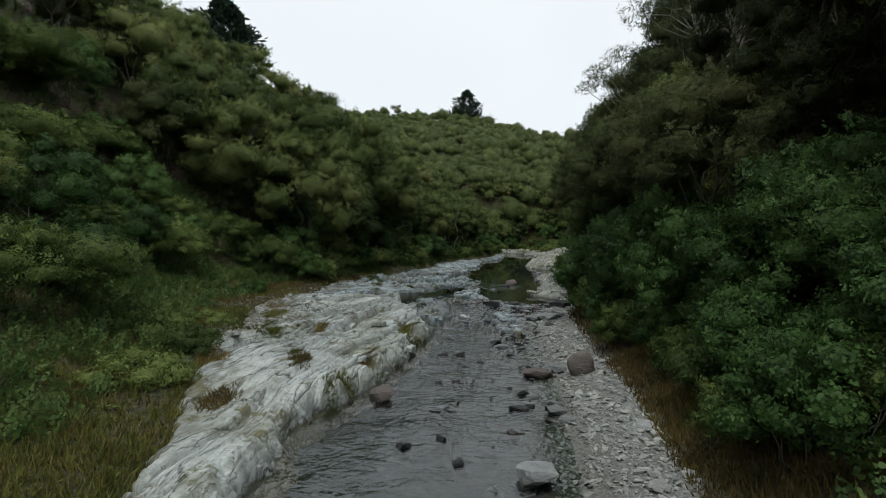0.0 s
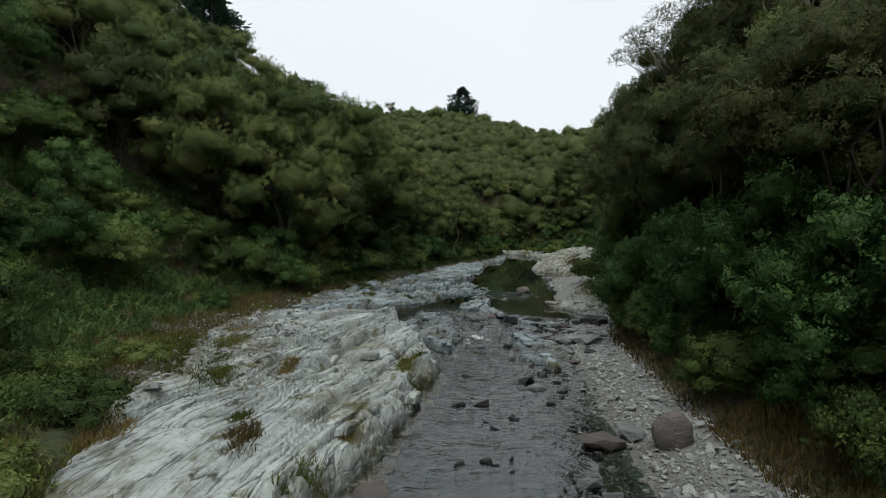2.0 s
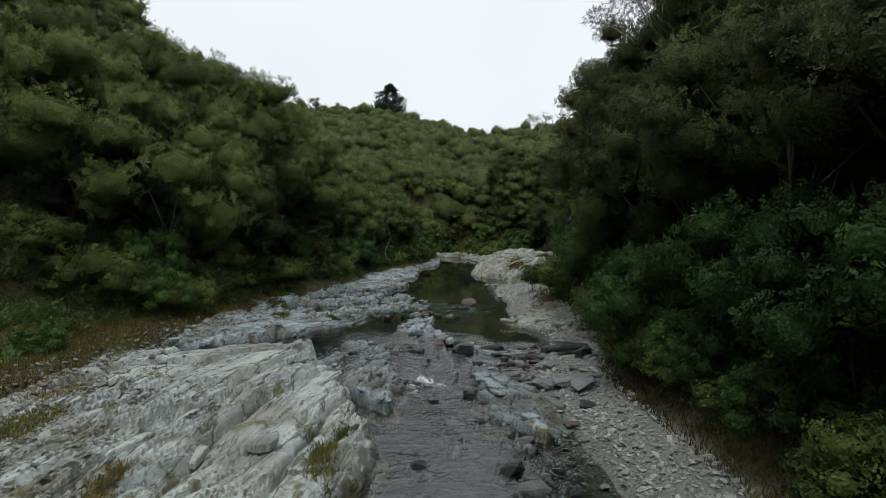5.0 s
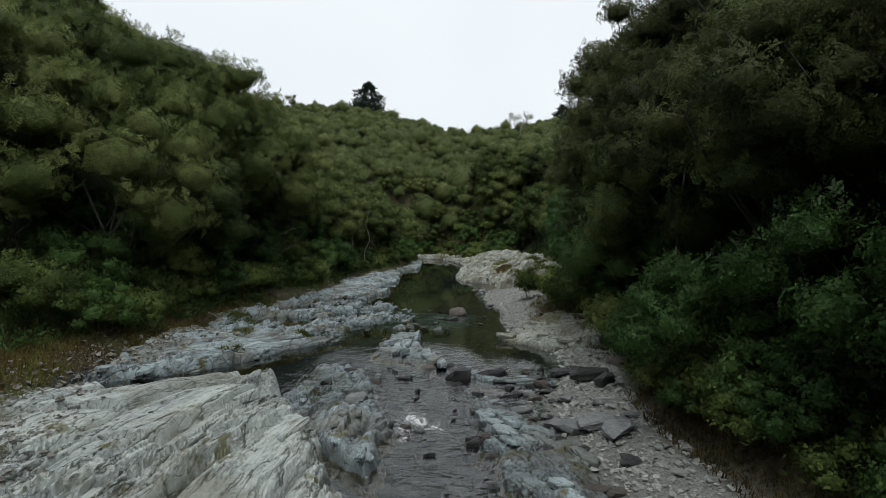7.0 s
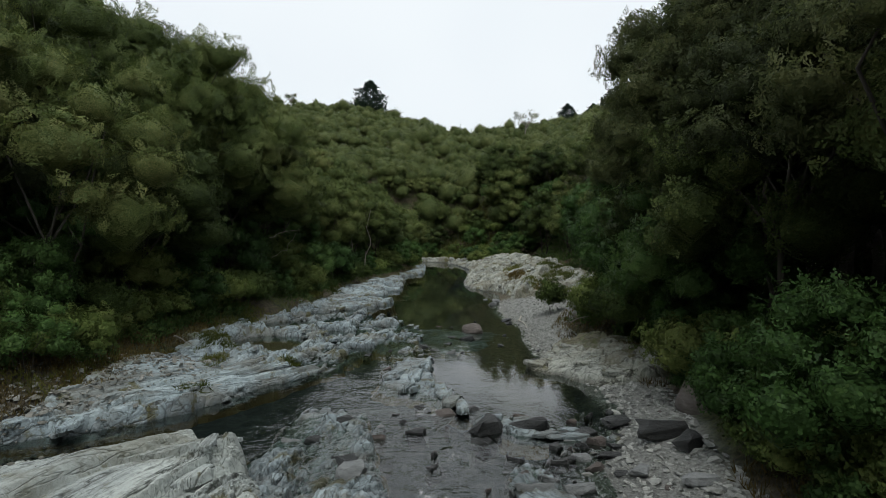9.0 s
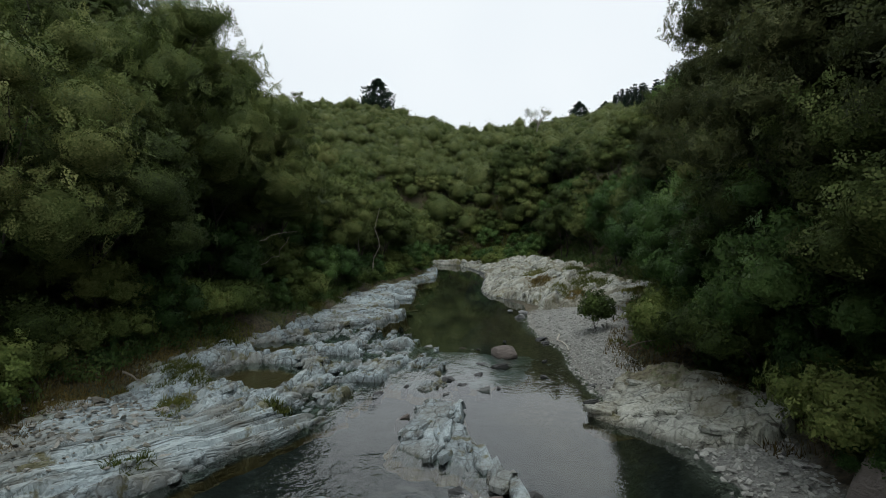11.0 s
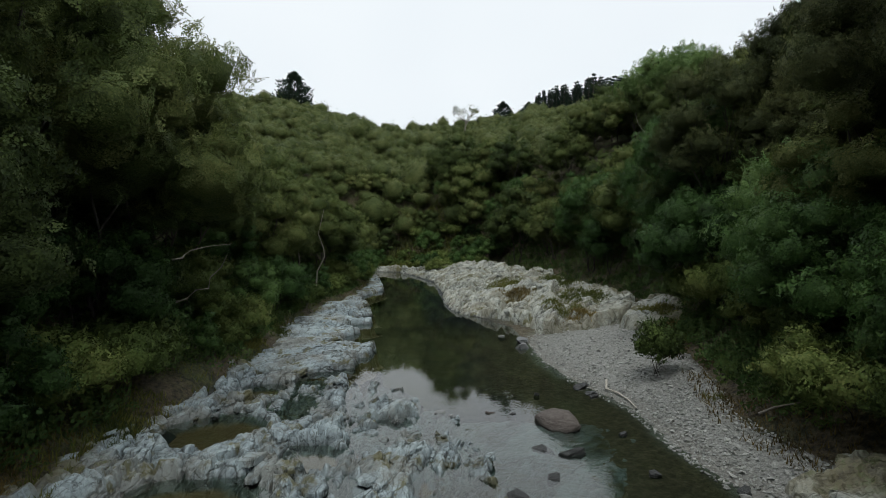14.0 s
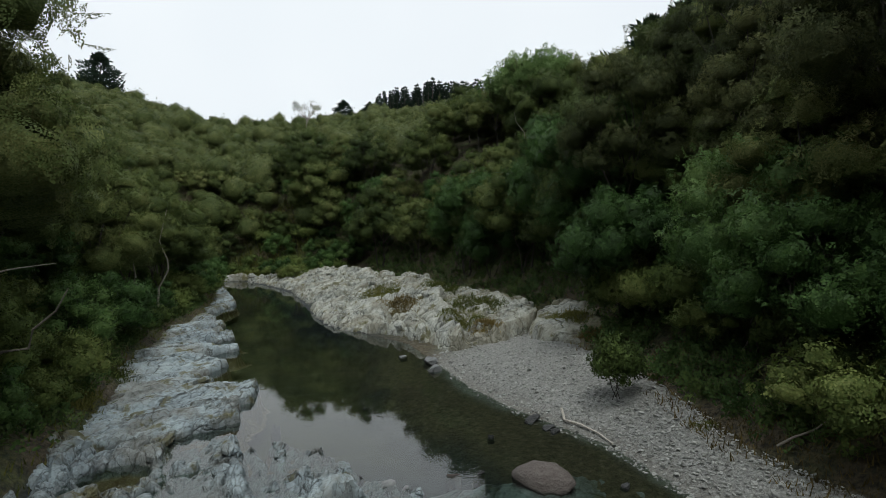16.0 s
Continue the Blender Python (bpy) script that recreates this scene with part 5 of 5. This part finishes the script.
for x, y, lx, ly, h, tone, turn in ((4.5, 22.6, 0.7, 0.35, 0.22, "dark", 0), (2.1, 22.6, 0.9, 0.6, 0.34, "dark", 30), (-0.1, 21.2, 0.6, 0.5, 0.3, "grey", 40), (-0.5, 20.3, 0.5, 0.45, 0.32, "grey", 15), (0.15, 20, 0.55, 0.4, 0.3, "grey", 60), (3.5, 30.3, 0.55, 0.2, 0.14, "dark", -5), (2.6, 28.4, 0.4, 0.3, 0.2, "grey", 0), (5.75, 33.75, 0.5, 0.25, 0.16, "dark", 10), (2, 29.2, 0.4, 0.3, 0.18, "dark", 15),):
    river_stone(x, y, lx, ly, h, tone, turn, stone_dice)
for x, y, lx, ly, h, tone, turn in ((6.4, 38.2, 0.5, 0.35, 0.24, "grey", 20), (6.8, 39, 0.6, 0.4, 0.3, "grey", 50),):
    river_stone(x, y, lx, ly, h, tone, turn, stone_dice)
# broken stone of the riffle
for _ in range(150):
    y = 6 + 17.5 * stone_dice.beta(2.6, 1.2)
    xl, xs, xr = plan(y)
    x = stone_dice.normal(float(xs) - 0.75, 0.75) if stone_dice.random() < 0.72 else stone_dice.uniform(-0.4, 2.5)
    if x > float(xr) - 0.1 or x < -0.1 and y < 20:
        continue
    s = (0.09 + 0.30 * stone_dice.random() ** 1.8) * (0.8 if y < 14 else 1.0)
    river_stone(x, y, s, s * stone_dice.uniform(0.45, 0.8), s * stone_dice.uniform(0.3, 0.55), ("dark", "dark", "dark", "grey", "brown")[int(stone_dice.integers(5))], stone_dice.uniform(-40, 60), stone_dice, 12)


def boulder(x, y, lx, ly, h, z, seed, material, label):
    """A worn round-shouldered boulder."""
    v, f = BALL3
    dice = np.random.default_rng(seed)
    n = np.array([noise.fractal(Vector(p) * 1.1 + Vector((seed, 3, 1)), 0.6, 2.0, 4) for p in v])
    q = v * (1 + 0.16 * n)[:, None]
    for _ in range(7):
        d = dice.normal(size=3)
        d /= np.linalg.norm(d)
        over = np.clip(q @ d - dice.uniform(0.72, 0.9), 0, None)
        q = q - over[:, None] * d * 0.85
    me = mesh_of("boulder", [(q * np.array([lx / 2, ly / 2, h / 2]), f)], material, True)
    ob = new("boulder", me)
    ob.location = (x, y, z + h * 0.3)
    ob.rotation_euler = (0, 0, seed)
    return tagged(ob, label, "boulder")


boulder(3.0, 11.75, 0.56, 0.5, 0.68, 0.18, 3, BROWNSTONE, "Reddish brown rounded boulder on the gravel edge")
boulder(3.95, 31.65, 1.02, 0.72, 0.56, -0.08, 5, BROWNSTONE, "Brown rounded boulder standing in shallow water")
river_stone(-1.0, 10.25, 0.62, 0.5, 0.5, "brown", 20, stone_dice)
boulder(3.1, 8.2, 0.5, 0.4, 0.3, 0.2, 8, GREYSTONE, "Grey boulder on the gravel under the bushes")
boulder(5.9, 22.2, 1.0, 0.9, 1.0, 0.3, 9, BROWNSTONE, "Brown boulder half buried in the bank")


# gravel: joined pebbles on the bars
def gravel(name, x, y, sizes, label, seed, material=GRAVEL):
    dice = np.random.default_rng(seed)
    n = len(x)
    z = top_z(x, y)
    pieces = []
    pick = dice.integers(0, len(PEBBLES), n)
    for k, (v, f) in enumerate(PEBBLES):
        ids = np.nonzero(pick == k)[0]
        m = len(ids)
        s = sizes[ids][:, None, None]
        w = dice.uniform(0, 2 * math.pi, m)
        stretch = np.stack([dice.uniform(0.7, 1.3, m), dice.uniform(0.5, 0.9, m), dice.uniform(0.25, 0.5, m)], -1)[:, None, :]
        q = v[None] * stretch
        tilt = dice.normal(0, 0.3, m)[:, None]
        q = np.stack([q[..., 0], q[..., 1], q[..., 2] + tilt * q[..., 0]], -1)
        c, sn = np.cos(w)[:, None], np.sin(w)[:, None]
        q = np.stack([c * q[..., 0] - sn * q[..., 1], sn * q[..., 0] + c * q[..., 1], q[..., 2]], -1) * s * 0.5
        q = q + np.stack([x[ids], y[ids], z[ids] + sizes[ids] * 0.1], -1)[:, None, :]
        faces = (f[None] + (np.arange(m) * len(v))[:, None, None]).reshape(-1, 3)
        pieces.append((q.reshape(-1, 3), faces))
    ob = new(name, mesh_of(name, pieces, material))
    return tagged(ob, label, "gravel", kind="stuff")


def gravel_places(count, y0, y1, a, b, seed, bias=1.0):
    dice = np.random.default_rng(seed)
    y = dice.uniform(y0, y1, count)
    _, xs, xr = plan(y)
    s = dice.uniform(0, 1, count) ** bias
    x = xs + a + (xr + b - xs - a) * s
    bare = top_z(x, y) - ground_z(x, y) < 0.04
    return x[bare], y[bare], dice


x, y, dice = gravel_places(6400, 4.5, 26.5, -0.35, 0.0, 95)
gravel("gravel_bar", x, y, np.clip(dice.lognormal(-2.55, 0.45, len(x)), 0.03, 0.28), "Pale grey angular gravel along the water's edge", 96)
x, y, dice = gravel_places(6800, 26.5, 39.8, -0.25, 0.1, 97)
gravel("gravel_bar", x, y, np.clip(dice.lognormal(-2.75, 0.4, len(x)), 0.03, 0.2), "Pale fine gravel bar sloping down to the pool", 98)
dice = np.random.default_rng(99)
y = dice.uniform(13, 27, 4200)
x = plan(y)[0] + dice.normal(0.7, 0.75, len(y))
gravel("ledge_rubble", x, y, np.clip(dice.lognormal(-2.55, 0.45, len(x)), 0.03, 0.28), "Loose grey rubble at the back of the ledge", 100, RUBBLE)

# ---- small things on the bars ----
def driftwood(points, radius, label):
    ob = new("driftwood", mesh_of("driftwood", [tube(points, np.linspace(radius, radius * 0.35, len(points)), 7)], DRIFT, True))
    return tagged(ob, label, "driftwood")


DRIFT = make_stone("bleached_wood", [(0.2, (0.3, 0.27, 0.22)), (0.6, (0.5, 0.47, 0.41)), (0.95, (0.62, 0.6, 0.55))])
gz = lambda x, y: float(ground_z(x, y))
driftwood([(6.22, 33.45, gz(6.22, 33.45) + 0.12), (6.05, 33.2, gz(6.05, 33.2) + 0.06), (6.08, 32.85, gz(6.08, 32.85) + 0.06), (6.05, 32.4, gz(6.05, 32.4) + 0.05), (5.95, 32.0, gz(5.95, 32.0) + 0.05)], 0.03, "Bleached bent stick lying on the gravel")

def grass_patch(x, y, rx, ry, blade, count, material, label, seed):
    """A low mat of grass on rock or gravel."""
    dice = np.random.default_rng(seed)
    w, q = dice.uniform(0, 2 * math.pi, count), np.sqrt(dice.uniform(0, 1, count)) * dice.uniform(0.6, 1.15, count)
    px, py = np.cos(w) * q * rx, np.sin(w) * q * ry
    keep = vnoise((px + x) * 3.5, (py + y) * 3.5, seed) > 0.28
    px, py = px[keep], py[keep]
    base = float(top_z(x, y)[0])
    p = np.column_stack([px, py, np.clip(top_z(px + x, py + y) - base, -0.4, 0.4) - 0.015])
    v, f = sprays(p, np.zeros(p.shape), blade, dice, 0.9, 0.11, 0.7, False)
    ob = new("grass_patch", mesh_of("grass_patch", [(v, f)], material))
    ob.location = (x, y, base)
    return tagged(ob, label, "grass patch", kind="stuff")


GREEN_MAT, DRY_MAT = "Low yellow-green grass mat growing on the rock", "Low brown dry grass growing over the rock edge"
for k, (x, y, rx, ry, m) in enumerate(((-3.5, 28.6, 0.55, 0.75, GRASS), (-4.7, 27.0, 0.6, 0.9, DRYGRASS), (-5.2, 25.4, 0.7, 0.8, DRYGRASS), (-4.1, 13.4, 0.35, 0.55, GRASS), (-4.7, 15.0, 0.3, 0.6, GRASS), (-3.0, 11.6, 0.16, 0.4, GRASS),
                                       (-0.72, 14.6, 0.16, 0.5, GRASS), (-0.75, 16.3, 0.14, 0.35, GRASS), (-1.5, 11.4, 0.15, 0.3, DRYGRASS), (-5.4, 18.2, 0.5, 0.9, DRYGRASS), (-5.6, 20.2, 0.5, 0.7, GRASS), (-1.8, 38.6, 0.7, 0.9, GRASS), (-1.0, 41.2, 0.6, 0.9, GRASS),
                                       (-3.4, 32.6, 0.3, 0.8, GRASS), (-4.3, 30.3, 0.3, 0.7, DRYGRASS), (9.6, 41.4, 0.7, 1.0, GRASS), (11.3, 42.8, 1.0, 1.4, GRASS), (9.9, 46.0, 0.7, 1.2, DRYGRASS), (11.2, 50, 1.0, 1.8, GRASS), (9.4, 39.8, 0.5, 0.6, DRYGRASS), (12.4, 46.5, 0.8, 1.4, GRASS),
                                       (10.9, 37.6, 0.5, 0.8, GRASS), (10.2, 36.2, 0.4, 0.4, DRYGRASS), (6.9, 26.6, 0.5, 0.9, DRYGRASS), (6.9, 24.8, 0.4, 0.5, DRYGRASS), (6.85, 30.9, 0.2, 0.28, GRASS))):
    grass_patch(x, y, rx, ry, 0.11 if y < 34 else 0.18, int(2600 * rx * ry) + 500, m, GREEN_MAT if m == GRASS else DRY_MAT, 200 + k)

for k, (x, y, rx, ry, m) in enumerate(((-3.5, 29.2, 0.7, 0.85, GRASS), (-3.2, 27.2, 0.28, 0.6, GRASS), (-3.0, 24.7, 0.3, 0.35, GRASS), (-1.45, 27.2, 0.25, 0.2, GRASS), (-4.5, 11.0, 0.3, 0.55, DRYGRASS), (-4.2, 13.6, 0.35, 0.8, GRASS),
                                       (-2.7, 10.8, 0.22, 0.6, DRYGRASS), (-1.8, 10.0, 0.25, 0.6, GRASS), (-3.4, 8.6, 0.3, 0.6, DRYGRASS), (-3.1, 14.5, 0.16, 0.6, DRYGRASS), (-0.95, 15.4, 0.2, 0.6, GRASS), (-5.0, 16.6, 0.4, 0.8, GRASS))):
    grass_patch(x, y, rx, ry, 0.12, int(5200 * rx * ry) + 700, m, GREEN_MAT if m == GRASS else DRY_MAT, 240 + k)

bar_shrub = make_tree("bar_shrub", 301, 1.25, 0.5, 0.03, 14, 120, 0.13, SCRUB, "Small upright green shrub growing on the gravel bar", 4, 1.3, BALL1, category="shrub", inner=0.5)
bar_shrub.matrix_basis = pose(7.15, 32.9, gz(7.15, 32.9) - 0.03, 0, 0, 30)

# ---- trees that stand out ----
willow = make_tree("willow_tree", 311, 5.6, 3.4, 0.2, 14, 260, 0.6, WILLOW, "Pale green willow tree above the bush", 2, 0.9, BALL1)
willow.matrix_basis = pose(25.5, 54, gz(25.5, 54) - 0.3, 0, 0, 0)
bright = make_tree("broadleaf_tree", 312, 6.0, 2.2, 0.05, 12, 260, 0.36, BROAD, "Bright green rounded broadleaf tree at the foot of the hill", 2, 0.9)
bright.matrix_basis = pose(16.8, 50.3, gz(16.8, 50.3) - 0.3, 0, 0, 0)
for x, y, s in ((13.6, 38.5, 1.05), (15.5, 41.8, 1.1), (17.4, 44.5, 1.0), (-7.2, 30.6, 0.75), (-9.2, 33.6, 0.8)):
    stand(bright, x, y, 70 * x, s)


def airy_tree(seed, height, spread_r, lean, label):
    """An old kanuka: bare forking stems under an open umbrella of small leaf pads."""
    dice = np.random.default_rng(seed)
    base = new("kanuka_tree")
    tagged(base, label, "tree")
    forks = []
    for k in range(4):
        w = 1.6 * k + dice.uniform(0, 1)
        foot = (0.3 * math.cos(w), 0.3 * math.sin(w), -0.4)
        fork = np.array([lean * 0.6 + 0.3 * spread_r * math.cos(w), 0.3 * spread_r * math.sin(w), height * dice.uniform(0.62, 0.74)])
        part("trunk", mesh_of("trunk", [tube(limb_path(dice, foot, fork, 0.05, 7), np.linspace(0.10, 0.05, 7), 7)], PALEBARK, True), base)
        forks.append(fork)
    pieces = []
    for k in range(26):
        w, q = 2.4 * k, math.sqrt((k + 0.5) / 26)
        c = np.array([lean + spread_r * q * math.cos(w), spread_r * q * math.sin(w), height * (0.98 - 0.16 * q ** 2 + dice.uniform(-0.06, 0.02))])
        fork = min(forks, key=lambda f: np.linalg.norm(f - c))
        part("limb", mesh_of("limb", [tube(limb_path(dice, fork, c, 0.12, 6), np.linspace(0.032, 0.008, 6), 5)], PALEBARK, True), base)
        pieces += cushion(dice, c, spread_r * dice.uniform(0.2, 0.36), 0.6, 230, 0.16, BALL1, -0.6, 0.3, 0.3, False, 0.2)
    part("crown", mesh_of("crown", pieces, TALLKAN, True), base)
    return base


PALEBARK = make_stone("pale_bark", [(0.2, (0.10, 0.09, 0.07)), (0.6, (0.20, 0.18, 0.15)), (0.95, (0.32, 0.30, 0.26))])
airy = airy_tree(601, 8.2, 2.1, -1.2, "Old kanuka tree with bare pale stems and an open crown")
airy.matrix_basis = pose(8.5, 22.0, gz(8.5, 22.0), 0, 0, 10)
airy_two = airy_tree(602, 8.6, 2.3, -0.4, "Tall kanuka with crooked bare stems and thin crown")
airy_two.matrix_basis = pose(8.1, 16.6, gz(8.1, 16.6), 0, 0, 0)
for x, y, turn, s in ((9.4, 15.4, 70, 1.0), (10.0, 18.6, 200, 0.95)):
    stand(airy_two, x, y, turn, s)


# bare crowned tree on the far ridge
def bare_tree(x, y, height, seed):
    dice = np.random.default_rng(seed)
    base = new("bare_tree")
    tagged(base, "Thin pale half-bare tree standing above the far bush", "tree")
    part("trunk", mesh_of("trunk", [tube(limb_path(dice, (0, 0, -0.5), (0.2, 0, height * 0.55), 0.04), np.linspace(0.16, 0.09, 5), 6)], PALEBARK, True), base)
    for k in range(11):
        w = 2.4 * k
        a = (0.15, 0, height * dice.uniform(0.35, 0.55))
        e = (math.cos(w) * height * 0.36, math.sin(w) * height * 0.36, height * dice.uniform(0.75, 1.0))
        part("limb", mesh_of("limb", [tube(limb_path(dice, a, e, 0.06), np.linspace(0.07, 0.03, 5), 5)], PALEBARK, True), base)
        pts = np.array(e) + dice.normal(size=(26, 3)) * height * 0.06
        tagged(part("leaf_spray", mesh_of("leaf_spray", [sprays(pts, np.zeros((26, 3)), 0.5, dice, 0.6, 0.3)], FARKAN[0]), base), kind="stuff")
    base.matrix_basis = pose(x, y, gz(x, y) + 1.0, 0, 0, 0)
    return base


bare_tree(38.5, 133, 6.0, 401)
bare_tree(-17.3, 187, 3.6, 402)


# bare pale stems and branches that show among the leaves
def dead_branch(points, radius, label):
    ob = new("dead_branch", mesh_of("dead_branch", [tube(points, np.linspace(radius, radius * 0.3, len(points)), 6)], PALEBARK, True))
    return tagged(ob, label, "branch")


stem_dice = np.random.default_rng(500)
for foot, tip, radius in (((7.0, 14.3, 5.8), (6.7, 14.0, 9.4), 0.06), ((6.9, 14.2, 7.2), (6.3, 13.8, 8.8), 0.03), ((7.5, 14.8, 5.6), (7.6, 14.5, 9.2), 0.05), ((0.2, 46.5, 1.2), (0.0, 46.8, 5.0), 0.04), ((0.9, 47.2, 1.2), (1.2, 47.4, 4.6), 0.035),
                          ((9.6, 30.8, 1.6), (9.4, 30.6, 4.0), 0.03), ((9.3, 31.6, 1.4), (9.5, 31.0, 2.9), 0.02), ((12.6, 38.6, 1.8), (11.9, 38.0, 3.2), 0.03), ((-2.6, 32.4, 2.4), (-1.8, 31.6, 3.2), 0.018), ((-2.9, 34.0, 3.0), (-1.9, 34.6, 3.3), 0.018),
                          ((17.3, 46, 5.0), (17.0, 45.6, 9.6), 0.05), ((17.2, 46, 7.0), (18.1, 45.6, 10.2), 0.035), ((17.2, 46, 6.6), (16.2, 46.2, 9.8), 0.035), ((6.5, 29.6, 0.75), (7.6, 29.2, 1.0), 0.02), ((-4.2, 27.6, 0.75), (-3.75, 27.5, 0.55), 0.025)):
    dead_branch(limb_path(stem_dice, foot, tip, 0.07, 7), radius, "Pale bare branch showing between the leaves")
